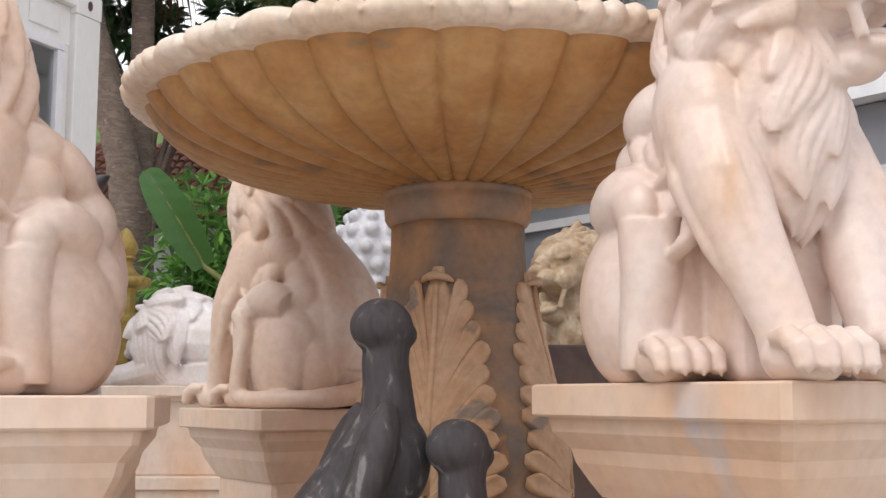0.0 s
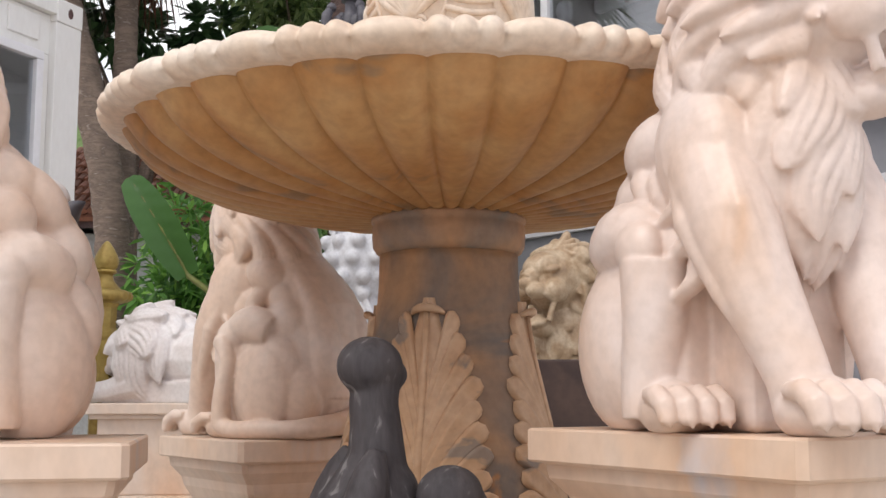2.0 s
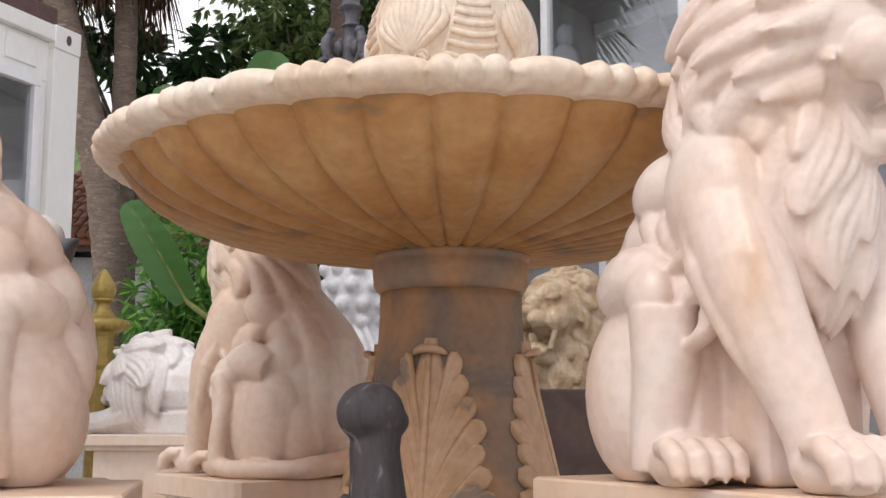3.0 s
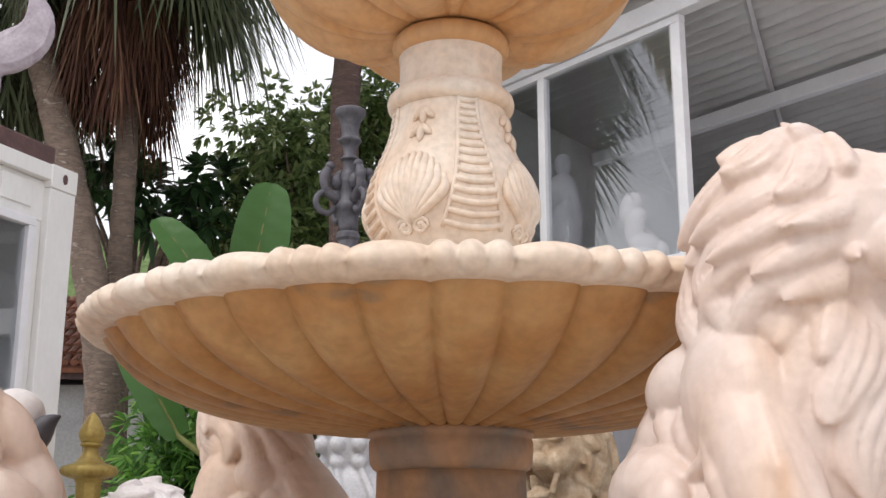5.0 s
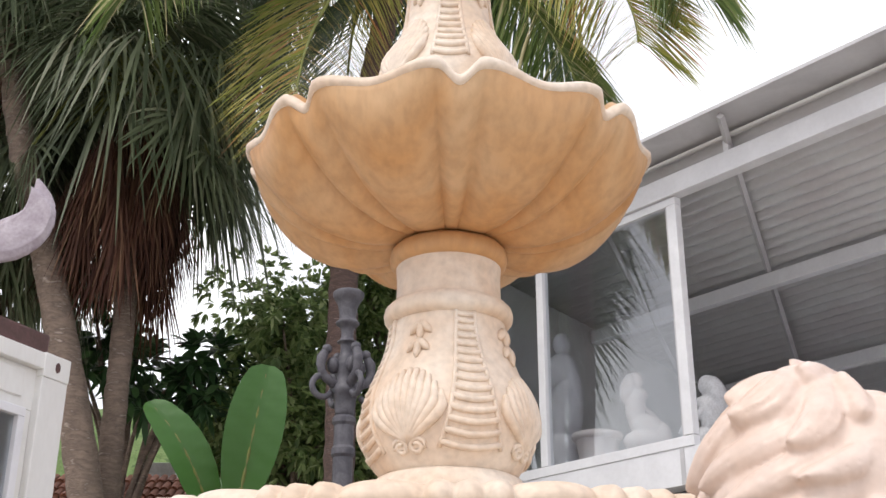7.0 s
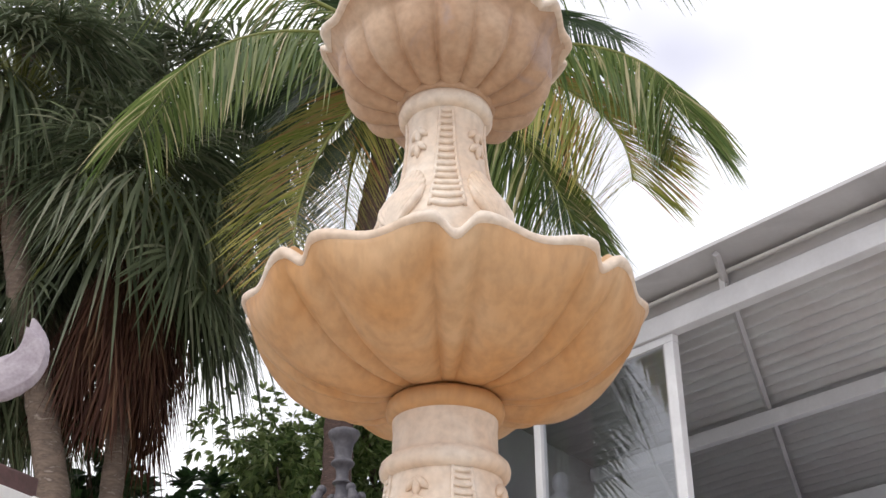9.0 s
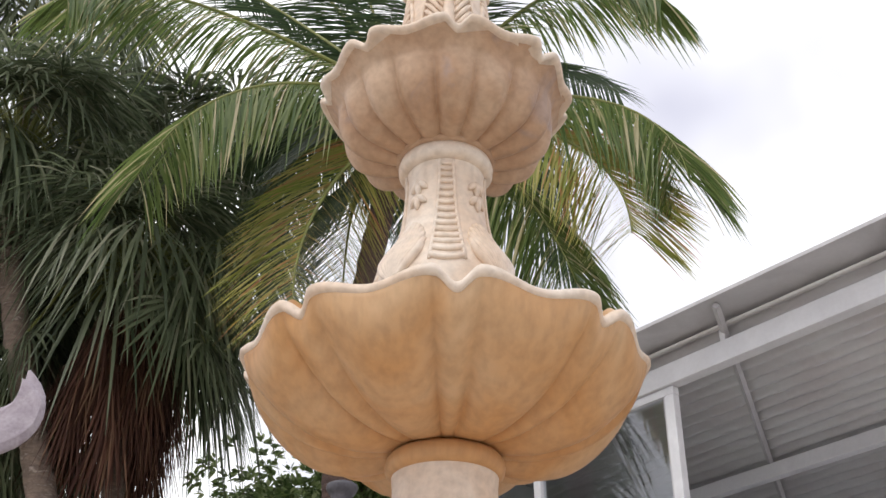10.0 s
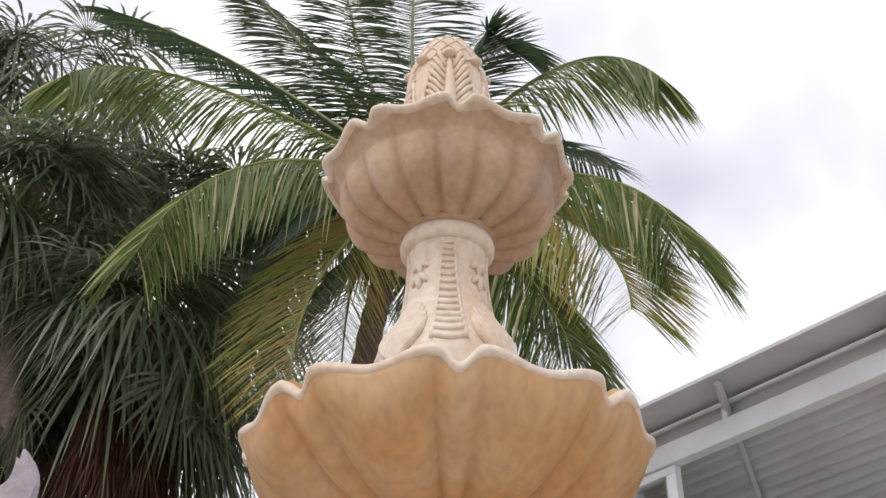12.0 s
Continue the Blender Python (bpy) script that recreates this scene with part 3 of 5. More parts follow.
def lock(bm, rnd, pts, r0, strands=3, out=None):
    """A lock of hair: a broad tapering ribbon with combed ridges; out gives the way off the body at each point."""
    line = smooth_line(pts, 11)
    n, half = len(line), r0 * 1.6
    rings = []
    for i, p in enumerate(line):
        d = (line[min(i + 1, n - 1)] - line[max(i - 1, 0)]).normalized()
        o = (out(p) if out else Vector((p.x - 0.07, p.y, 0.05))).normalized()
        side = d.cross(o).normalized()
        up = side.cross(d).normalized()
        t = i / (n - 1)
        w = half * (0.45 + 0.55 * math.sin(math.pi * min(1, 0.12 + 0.62 * t)) ** 0.8) * (1 - 0.72 * max(0, t - 0.55) / 0.45)
        h = r0 * (0.8 + 1.0 * math.sin(math.pi * min(1, 0.15 + 0.7 * t)))
        ring = []
        for k in range(13):
            c = -1 + k / 6
            ridge = 0.50 + 0.50 * abs(math.cos(c * math.pi * strands / 2)) ** 0.7
            ring.append(bm.verts.new(p + side * w * c + up * (h * math.sqrt(max(0.05, 1 - c * c)) * ridge)))
        ring += [bm.verts.new(p + side * w * 0.6 - up * r0 * 0.9), bm.verts.new(p - side * w * 0.6 - up * r0 * 0.9)]
        rings.append(ring)
    m = len(rings[0])
    for q, w in zip(rings, rings[1:]):
        for k in range(m):
            bm.faces.new((q[k], q[(k + 1) % m], w[(k + 1) % m], w[k]))
    bm.faces.new(rings[0][::-1])
    bm.faces.new(rings[-1])


def combed(az, u, rnd, tiers, locks, wavy):
    """Relief, 0 to 1, of wavy locks in overlapping tiers: convex, thicker towards the tip, with incised strands. az in turns, u from root to end."""
    dice = np.random.RandomState(rnd.randrange(9999)).rand(tiers, locks, 4)
    ph = rnd.uniform(0, 6)
    best = np.zeros_like(u)
    for j in range(tiers):
        f = az * locks + 0.5 * j + wavy * np.sin(TAU * 0.95 * u + ph + 0.9 * np.sin(TAU * az + ph)) + 0.12 * np.sin(TAU * 3 * az + 7 * u)
        cell = np.floor(f).astype(int)
        d = dice[j, cell % locks]
        start, end = max(0.0, (j - 0.75) / tiers) - 0.02, (j + 1) / tiers + 0.16 * (d[..., 0] - 0.5) / tiers * 3
        t = (u - start) / (end - start)
        c = 2 * (f - cell) - 1 + 0.22 * np.sin(4.5 * t + 6 * d[..., 1]) * np.clip(t, 0, 1)
        taper = 1.06 * np.sqrt(np.clip(1 - 0.97 * np.clip((t - 0.58) / 0.42, 0, 1) ** 2, 0.0004, 1))
        k = np.clip(c / taper, -1, 1)
        line = k * 3.3 + 0.5 * d[..., 2] + 0.3 * np.sin(5 * t)
        strand = 1 - 0.55 * np.exp(-(((line - np.floor(line)) - 0.5) / 0.14) ** 2)
        h = (0.30 + 0.70 * np.clip(t, 0, 1)) * (1 - k * k) ** 0.5 * strand * (0.62 + 0.38 * d[..., 3]) + 0.16 * (1 - j / tiers)
        best = np.maximum(best, np.where((np.abs(c) < taper) & (t > 0) & (t < 1), h, 0))
    return best


def mane(bm, rnd, centre, radii, yaw, face=52, tiers=4, locks=9, depth=0.24, low=-66, high=86, wavy=0.45, flare=0.10, tilt=0.0, back=0.0):
    """A carved mane on an egg whose pole leans ahead by tilt; it is drawn in towards the face, and flares behind."""
    na, ne = 320, 170
    turn, u = np.meshgrid(np.arange(na) / na, np.linspace(0, 1, ne), indexing="ij")
    el, a = np.radians(high + (low - high) * u), TAU * turn
    g = 0.95 + depth * combed(turn, u, rnd, tiers, locks, wavy) + flare * u ** 2
    e1 = np.array((math.cos(radians(yaw)), math.sin(radians(yaw)), 0.0))
    e2, e3 = np.array((-e1[1], e1[0], 0.0)), np.array((0.0, 0.0, 1.0))
    ca, sa = math.cos(radians(tilt)), math.sin(radians(tilt))
    p1, p3 = ca * e1 - sa * e3, ca * e3 + sa * e1
    way = (np.cos(el) * np.cos(a))[..., None] * p1 + (np.cos(el) * np.sin(a))[..., None] * e2 + np.sin(el)[..., None] * p3
    near = np.degrees(np.arccos(np.clip(way @ (0.97 * e1 - 0.24 * e3), -1, 1)))
    g = g * (1 - 0.40 * np.clip((face - near) / 16, 0, 1))
    xyz = np.array(centre) + way * g[..., None] * np.array(radii)
    xyz[..., 0] -= back * np.clip(-way @ e1, 0, 1) * np.clip(centre[2] + 0.06 - xyz[..., 2], 0, 0.2) / 0.2
    vs = [[bm.verts.new(xyz[i, j]) for j in range(ne)] for i in range(na)]
    for i in range(na):
        p, n = vs[i], vs[(i + 1) % na]
        for j in range(ne - 1):
            bm.faces.new((p[j], n[j], n[j + 1], p[j + 1]))
    bm.faces.new([vs[i][0] for i in range(na)])
    bm.faces.new([vs[i][ne - 1] for i in range(na)][::-1])


def lion_head(bm, m, s=1.0, open_mouth=0.03, ears=False):
    """A lion's face that looks along +x of the pose m."""
    def ball(c, r, rot=(0, 0, 0)):
        q = m @ Matrix.Translation(Vector(c) * s) @ Euler([radians(a) for a in rot]).to_matrix().to_4x4()
        rr = [v * s for v in r]
        bmesh.ops.create_uvsphere(bm, u_segments=16, v_segments=10, radius=1.0, matrix=q @ Matrix.Diagonal((*rr, 1)))

    def tube(pts, r):
        add_tube(bm, [m @ (Vector(p) * s) for p in pts], [v * s for v in r], 8)
    ball((0, 0, 0.02), (0.125, 0.105, 0.125))
    ball((0.07, 0, 0.075), (0.075, 0.075, 0.05), (0, 25, 0))
    tube([(0.06, 0, 0.075), (0.11, 0, 0.045), (0.155, 0, 0.012)], [0.036, 0.032, 0.034])
    ball((0.165, 0, 0.005), (0.022, 0.034, 0.018))
    for y in (-1, 1):
        ball((0.135, y * 0.033, -0.022), (0.047, 0.036, 0.030))
        ball((0.085, y * 0.058, 0.058), (0.032, 0.030, 0.014), (0, 20, y * 20))
        ball((0.092, y * 0.054, 0.034), (0.016, 0.018, 0.013))
        ball((0.075, y * 0.073, -0.02), (0.05, 0.035, 0.045))
        if ears:
            ball((-0.02, y * 0.105, 0.105), (0.024, 0.040, 0.040), (y * -25, 0, 0))
        tube([(0.155, y * 0.028, -0.035), (0.156, y * 0.027, -0.062)], [0.008, 0.002])
        tube([(0.13, y * 0.062, -0.03), (0.09, y * 0.072, -0.058), (0.10, y * 0.055, -0.078 - open_mouth)], [0.012, 0.012, 0.012])
    ball((0.105, 0, -0.082 - open_mouth), (0.058, 0.046, 0.022), (0, 12, 0))
    ball((0.075, 0, -0.105 - open_mouth), (0.05, 0.045, 0.03))
    ball((0.10, 0, -0.058 - open_mouth), (0.035, 0.022, 0.008))


def sitting_lion(name, at, turn, mat, label, s=1.0, yaw=0.0, mirror=1, seed=1, voxel=0.0052, tail=True, roar=0.03, ears=False, flank=True, face=50, cape=0.03, group="sitting marble lions"):
    """A seated lion, facing +x before the turn, carved as one piece."""
    rnd = random.Random(seed)
    bm = bmesh.new()
    add_ball(bm, (-0.15, 0, 0.165), (0.14, 0.135, 0.17))
    add_tube(bm, smooth_line([(-0.16, 0, 0.12), (-0.16, 0, 0.32), (-0.07, 0, 0.44), (0.05, 0, 0.52)], 9), [0.13, 0.135, 0.135, 0.132, 0.13, 0.128, 0.126, 0.122, 0.115], 36)
    add_ball(bm, (0.105, 0, 0.40), (0.115, 0.125, 0.17))
    add_ball(bm, (0.0, 0, 0.27), (0.16, 0.115, 0.16))
    add_box(bm, (-0.03, 0, 0.135), (0.17, 0.32, 0.27), bevel=0.02)
    add_box(bm, (0.05, 0, 0.14), (0.21, 0.19, 0.28), bevel=0.02)
    for y in (-1, 1):
        add_ball(bm, (-0.085, y * 0.126, 0.20), (0.145, 0.076, 0.135), (0, -24, 0))
        add_ball(bm, (-0.18, y * 0.095, 0.12), (0.09, 0.07, 0.12))
        add_ball(bm, (0.020, y * 0.142, 0.290), (0.050, 0.036, 0.046))
        add_ball(bm, (0.000, y * 0.192, 0.292), (0.050, 0.034, 0.048))
        add_tube(bm, smooth_line([(-0.14, y * 0.150, 0.30), (-0.06, y * 0.165, 0.325), (0.01, y * 0.165, 0.30)], 7), [0.05, 0.056, 0.058, 0.057, 0.054, 0.050, 0.044], 20)
        add_ball(bm, (-0.10, y * 0.150, 0.245), (0.07, 0.045, 0.06), (0, -30, 0))
        add_tube(bm, smooth_line([(0.010, y * 0.166, 0.27), (0.012, y * 0.170, 0.17), (0.0, y * 0.172, 0.09), (0.0, y * 0.172, 0.02)], 8), [0.060, 0.058, 0.055, 0.052, 0.050, 0.049, 0.050, 0.05], 24)
        add_tube(bm, [(0.03, y * 0.198, 0.25), (0.022, y * 0.205, 0.14), (0.01, y * 0.200, 0.05)], [0.016, 0.016, 0.012], 16)
        add_ball(bm, (-0.10, y * 0.150, 0.14), (0.12, 0.075, 0.15))
        paw(bm, (0.062, y * 0.168, 0.036), 1.05, (1, 0.12 * y, 0))
        # foreleg with its long muscles
        add_ball(bm, (0.080, y * 0.112, 0.435), (0.100, 0.072, 0.130), (0, -16, 0))
        add_tube(bm, smooth_line([(0.065, y * 0.098, 0.48), (0.145, y * 0.120, 0.33), (0.195, y * 0.108, 0.21), (0.245, y * 0.092, 0.10), (0.265, y * 0.086, 0.04)], 12), [0.078, 0.078, 0.076, 0.072, 0.067, 0.062, 0.058, 0.053, 0.049, 0.047, 0.048, 0.050], 28)
        add_tube(bm, [(0.06, y * 0.156, 0.43), (0.115, y * 0.172, 0.32), (0.170, y * 0.152, 0.21), (0.222, y * 0.125, 0.11)], [0.018, 0.026, 0.022, 0.010], 16)
        add_tube(bm, [(0.155, y * 0.135, 0.44), (0.200, y * 0.142, 0.33), (0.236, y * 0.126, 0.22), (0.270, y * 0.104, 0.10)], [0.016, 0.024, 0.020, 0.010], 16)
        paw(bm, (0.296, y * 0.084, 0.038), 1.16, (1, 0.10 * y, 0))
        # tufts behind the elbow
        for k in range(3):
            z = 0.38 - 0.06 * k
            lock(bm, rnd, [(0.07 + 0.022 * k, y * 0.10, z + 0.05), (0.055 + 0.022 * k, y * 0.135, z + 0.01), (0.065 + 0.02 * k, y * 0.152, z - 0.025), (0.03 + 0.02 * k, y * 0.165, z - 0.055)], 0.014, 3)
        # ribs and the folds of the flank
        for k in range(3):
            add_tube(bm, smooth_line([(-0.10 + 0.05 * k, y * 0.10, 0.46 - 0.015 * k), (-0.05 + 0.05 * k, y * 0.142, 0.40 - 0.01 * k), (0.01 + 0.04 * k, y * 0.13, 0.32)], 6), [0.012, 0.022, 0.027, 0.025, 0.018, 0.008], 16)
        add_tube(bm, smooth_line([(-0.20, y * 0.05, 0.06), (-0.262, y * 0.058, 0.20), (-0.240, y * 0.062, 0.33), (-0.165, y * 0.062, 0.44), (-0.05, y * 0.06, 0.52)], 10), [0.03, 0.042, 0.048, 0.05, 0.05, 0.048, 0.045, 0.042, 0.036, 0.025], 24)
        add_ball(bm, (-0.13, y * 0.085, 0.40), (0.06, 0.06, 0.055), (0, -40, 0))
        add_ball(bm, (-0.06, y * 0.090, 0.475), (0.085, 0.075, 0.060), (0, -30, 0))
        add_ball(bm, (-0.145, y * 0.105, 0.335), (0.075, 0.055, 0.075), (0, -35, 0))
        if flank:                                           # heavy back and flank muscles
            for c, r, tilt in (((-0.115, 0.118, 0.445), (0.085, 0.055, 0.048), -48), ((-0.175, 0.112, 0.355), (0.075, 0.062, 0.055), -62), ((-0.035, 0.142, 0.405), (0.060, 0.046, 0.052), -50),
                               ((-0.09, 0.158, 0.300), (0.075, 0.044, 0.055), -30), ((-0.185, 0.135, 0.215), (0.062, 0.060, 0.095), 10), ((0.02, 0.168, 0.225), (0.042, 0.040, 0.085), 0)):
                add_ball(bm, (c[0], y * c[1], c[2]), r, (0, tilt, 0))
    # head, core of the mane and its locks
    hx = 0.155
    head = Matrix.Translation((hx - 0.02, 0, 0.655)) @ pose(0, 0, 0, 0, 0, yaw) @ Matrix.Translation((0.05, 0, 0))
    lion_head(bm, head, 1.06, roar, ears)
    add_ball(bm, (0.095, 0, 0.63), (0.128, 0.132, 0.175))
    add_ball(bm, (0.070, 0, 0.51), (0.128, 0.132, 0.135))
    mane(bm, rnd, (0.072, 0, 0.605), (0.134, 0.134, 0.160), yaw, 42, 2, 13, 0.32, low=-42, high=70, wavy=0.75, flare=0.12, back=cape)
    mane(bm, rnd, (0.100, 0, 0.655), (0.137, 0.137, 0.176), yaw, face, 4, 12, 0.36, low=-62, wavy=0.95, flare=0.06, tilt=36)
    mane(bm, rnd, (0.150, 0, 0.440), (0.092, 0.096, 0.185), 0, 0, 5, 8, 0.34, low=-80, high=80, wavy=0.45, flare=0.0)
    if tail:                                                # along the base, then up to a tuft on the knee
        line = smooth_line([(-0.24, -0.08, 0.06), (-0.30, 0.02, 0.045), (-0.27, 0.15, 0.030), (-0.15, 0.220, 0.026), (-0.05, 0.238, 0.028), (-0.018, 0.240, 0.055), (-0.020, 0.235, 0.14), (-0.028, 0.225, 0.21), (0.0, 0.220, 0.27), (0.03, 0.205, 0.275)], 30)
        add_tube(bm, line, [0.040, 0.038, 0.036, 0.034, 0.032, 0.031, 0.030] + [0.026] * 14 + [0.024] * 4 + [0.026, 0.029, 0.028, 0.020, 0.008], 20)
    for v in bm.verts:
        v.co.y *= mirror
        if v.co.z < 0:
            v.co.z = 0
        v.co *= s
    ob = part(name, bm, mat)
    ob.matrix_basis = pose(*at, 0, 0, turn)
    sculpt(ob, voxel * max(s, 0.8), 1, 0.5)
    return tagged(ob, label, "lion statue", group)


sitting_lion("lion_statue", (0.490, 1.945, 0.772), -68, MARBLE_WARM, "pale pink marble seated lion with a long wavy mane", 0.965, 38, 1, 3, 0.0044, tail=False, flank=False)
sitting_lion("lion_statue", (-0.895, 2.19, 0.752), -126, MARBLE_GREY, "seated marble lion with a grey vein across the haunch", 0.97, -10, -1, 5, 0.0052, tail=False)
sitting_lion("lion_statue", (-0.43, 3.37, 0.717), 139, MARBLE, "cream marble seated lion with its tail curled round", 0.93, -36, 1, 7, 0.0048, flank=False, cape=0.12)
sitting_lion("lion_statue", (0.86, 6.92, 0.47), -114, MARBLE_BROWN, "brown-washed roaring lion with a deeply carved mane", 1.5, -24, 1, 11, 0.0052, tail=False, roar=0.05, ears=True, face=66)


def lying_lion(at, turn, mat, label):
    rnd = random.Random(21)
    bm = bmesh.new()
    add_tube(bm, smooth_line([(-0.40, 0, 0.14), (-0.2, 0, 0.15), (0, 0, 0.16), (0.15, 0, 0.17)], 8), [0.12, 0.13, 0.13, 0.13, 0.13, 0.13, 0.13, 0.12], 14)
    add_ball(bm, (-0.36, 0.08, 0.12), (0.14, 0.08, 0.12))
    add_ball(bm, (-0.36, -0.08, 0.12), (0.14, 0.08, 0.12))
    lion_head(bm, pose(0.24, 0, 0.20, 0, 22, 0), 0.9)
    add_ball(bm, (0.14, 0, 0.18), (0.14, 0.15, 0.15))
    mane(bm, rnd, (0.13, 0, 0.185), (0.165, 0.175, 0.170), 0, 48, 4, 9, 0.34, low=-55, tilt=36)
    for y in (-1, 1):
        add_tube(bm, [(0.12, y * 0.12, 0.08), (0.28, y * 0.12, 0.045), (0.36, y * 0.115, 0.04)], [0.06, 0.045, 0.04], 10)
        paw(bm, (0.40, y * 0.115, 0.035), 1.0, (1, 0, 0))
    add_box(bm, (-0.05, 0, 0.04), (0.7, 0.26, 0.08))
    for v in bm.verts:
        v.co.z = max(v.co.z, 0)
        v.co *= 1.22
    ob = part("lying_lion_statue", bm, mat)
    ob.matrix_basis = pose(*at, 0, 0, turn)
    sculpt(ob, 0.006, 2, 0.5)
    return tagged(ob, label, "lion statue")


lying_lion((-1.14, 5.52, 0.80), 152, MARBLE_WHITE, "white marble lion lying on a long plinth")
plinth = thing("plinth", (-0.95, 5.65, 0), "long cream marble plinth with a stepped base", "plinth")
for name, c, size in (("top_slab", (0, 0, 0.775), (1.24, 0.66, 0.05)), ("band", (0, 0, 0.74), (1.18, 0.60, 0.024)), ("body", (0, 0, 0.56), (1.12, 0.54, 0.34)), ("step", (0, 0, 0.36), (1.34, 0.74, 0.06)), ("base", (0, 0, 0.165), (1.30, 0.70, 0.33))):
    bm = bmesh.new()
    add_box(bm, c, size, bevel=0.006)
    part(name, bm, MARBLE_SLAB, plinth)
bm = bmesh.new()
add_box(bm, (0.95, 6.2, 0.51), (0.95, 0.30, 1.02), bevel=0.01)
tagged(part("display_stand", bm, BROWNBOX), "dark brown painted display stand, empty on top", "stand")
bm = bmesh.new()
add_box(bm, (0.86, 6.92, 0.235), (1.0, 0.9, 0.47), bevel=0.012)
tagged(part("statue_plinth", bm, MARBLE_SLAB), "low marble plinth carrying the roaring lion", "plinth")


def knobbed_figure():
    """A white figure with rows of knobs above and smooth folds below."""
    rnd = random.Random(4)
    bm = bmesh.new()
    add_ball(bm, (0, 0, 0.62), (0.23, 0.20, 0.30))
    add_ball(bm, (0, 0, 0.20), (0.26, 0.21, 0.30))
    for row in range(6):
        el = radians(-36 + 21 * row)
        n = max(4, int(12 * math.cos(el)))
        for k in range(n):
            a = TAU * (k + 0.5 * (row % 2)) / n
            add_ball(bm, (0.235 * math.cos(el) * math.cos(a), 0.205 * math.cos(el) * math.sin(a), 0.62 + 0.305 * math.sin(el)), 0.042 + rnd.uniform(-0.006, 0.006), u=14, v=10)
    for k in range(9):
        a = TAU * k / 9
        add_tube(bm, [(0.2 * math.cos(a), 0.17 * math.sin(a), 0.42), (0.26 * math.cos(a + 0.25), 0.21 * math.sin(a + 0.25), 0.25), (0.28 * math.cos(a + 0.6), 0.22 * math.sin(a + 0.6), 0.03)], [0.02, 0.03, 0.03], 8)
    for v in bm.verts:
        v.co.z = max(v.co.z, 0)
    ob = part("knobbed_statue", bm, MARBLE_GREYWHITE)
    ob.matrix_basis = pose(-0.43, 7.1, 1.0)
    sculpt(ob, 0.009, 2)
    return tagged(ob, "cool white marble figure with a knobbed surface", "statue")


knobbed_figure()
bm = bmesh.new()
add_box(bm, (-0.43, 7.15, 0.5), (0.62, 0.56, 1.0), bevel=0.012)
tagged(part("statue_plinth", bm, MARBLE_SLAB), "cream marble block plinth under the knobbed figure", "plinth")


# ---- two dark stone birds on a low block ----
def stone_bird(at, turn, s, label):
    bm = bmesh.new()
    add_ball(bm, (0.0, 0, 0.555), (0.060, 0.056, 0.053))
    add_ball(bm, (0.035, 0, 0.54), (0.036, 0.032, 0.030))
    add_tube(bm, smooth_line([(0.012, 0, 0.53), (0.008, 0, 0.49), (0.012, 0, 0.45), (0.016, 0, 0.39), (-0.018, 0, 0.31), (-0.080, 0, 0.21), (-0.140, 0, 0.11), (-0.185, 0, 0.02)], 8), [0.044, 0.044, 0.046, 0.054, 0.070, 0.087, 0.100, 0.107, 0.110, 0.108, 0.100, 0.086, 0.076, 0.066, 0.056, 0.046], 36)
    for y in (-1, 1):
        add_tube(bm, smooth_line([(-0.01, y * 0.060, 0.41), (-0.050, y * 0.082, 0.30), (-0.115, y * 0.076, 0.17), (-0.20, y * 0.035, 0.02)], 10), [0.016, 0.030, 0.036, 0.036, 0.034, 0.03, 0.027, 0.022, 0.016, 0.008], 20)
        add_tube(bm, [(0.01, y * 0.04, 0.16), (0.02, y * 0.04, 0.05), (0.04, y * 0.04, 0.012)], [0.028, 0.016, 0.018], 16)
    add_ball(bm, (0.005, 0, 0.30), (0.088, 0.086, 0.105), (0, 20, 0))
    add_ball(bm, (-0.05, 0, 0.02), (0.15, 0.08, 0.03))
    for v in bm.verts:
        v.co.z = max(v.co.z, 0)
        v.co *= s
    ob = part("stone_bird", bm, BLACKSTONE)
    ob.matrix_basis = pose(*at, 0, 0, turn)
    sculpt(ob, 0.006, 3)
    return tagged(ob, label, "bird statue", "dark stone birds")


stone_bird((-0.115, 2.15, 0.325), 25, 1.0, "dark slate bird statue with pale scratches beside the fountain")
stone_bird((0.026, 2.09, 0.115), 20, 0.98, "smaller dark slate bird statue with chalky scratches")
bm = bmesh.new()
add_box(bm, (-0.17, 2.15, 0.1625), (0.34, 0.18, 0.325), bevel=0.01)
tagged(part("stone_block", bm, MARBLE_SLAB), "pale marble block under the taller dark bird", "block")
bm = bmesh.new()
add_box(bm, (0.10, 2.0, 0.0575), (0.30, 0.30, 0.115), bevel=0.01)
tagged(part("stone_block", bm, MARBLE_SLAB), "low marble block under the smaller dark bird", "block")

white_bird = thing("white_bird_statue", (-0.875, 2.62, 0), "white marble bird statue with a dark grey beak on a block", "bird statue")
bm = bmesh.new()
add_tube(bm, smooth_line([(0, 0, 0.72), (-0.02, 0, 0.9), (-0.03, 0, 1.05), (0.0, 0, 1.18), (0.01, 0, 1.25)], 12), [0.09, 0.11, 0.12, 0.12, 0.11, 0.10, 0.085, 0.07, 0.06, 0.058, 0.058, 0.05], 14)
add_ball(bm, (0.012, -0.01, 1.25), (0.062, 0.058, 0.058))
sculpt(part("body", bm, MARBLE_WHITE, white_bird), 0.007, 2)
bm = bmesh.new()
add_tube(bm, smooth_line([(0.03, -0.02, 1.175), (0.065, -0.03, 1.205), (0.09, -0.035, 1.235), (0.115, -0.04, 1.248)], 8), [0.026, 0.034, 0.036, 0.033, 0.027, 0.02, 0.012, 0.003], 12, 0.8)
part("beak", bm, IRON, white_bird, "dark grey pointed beak", smooth=True)
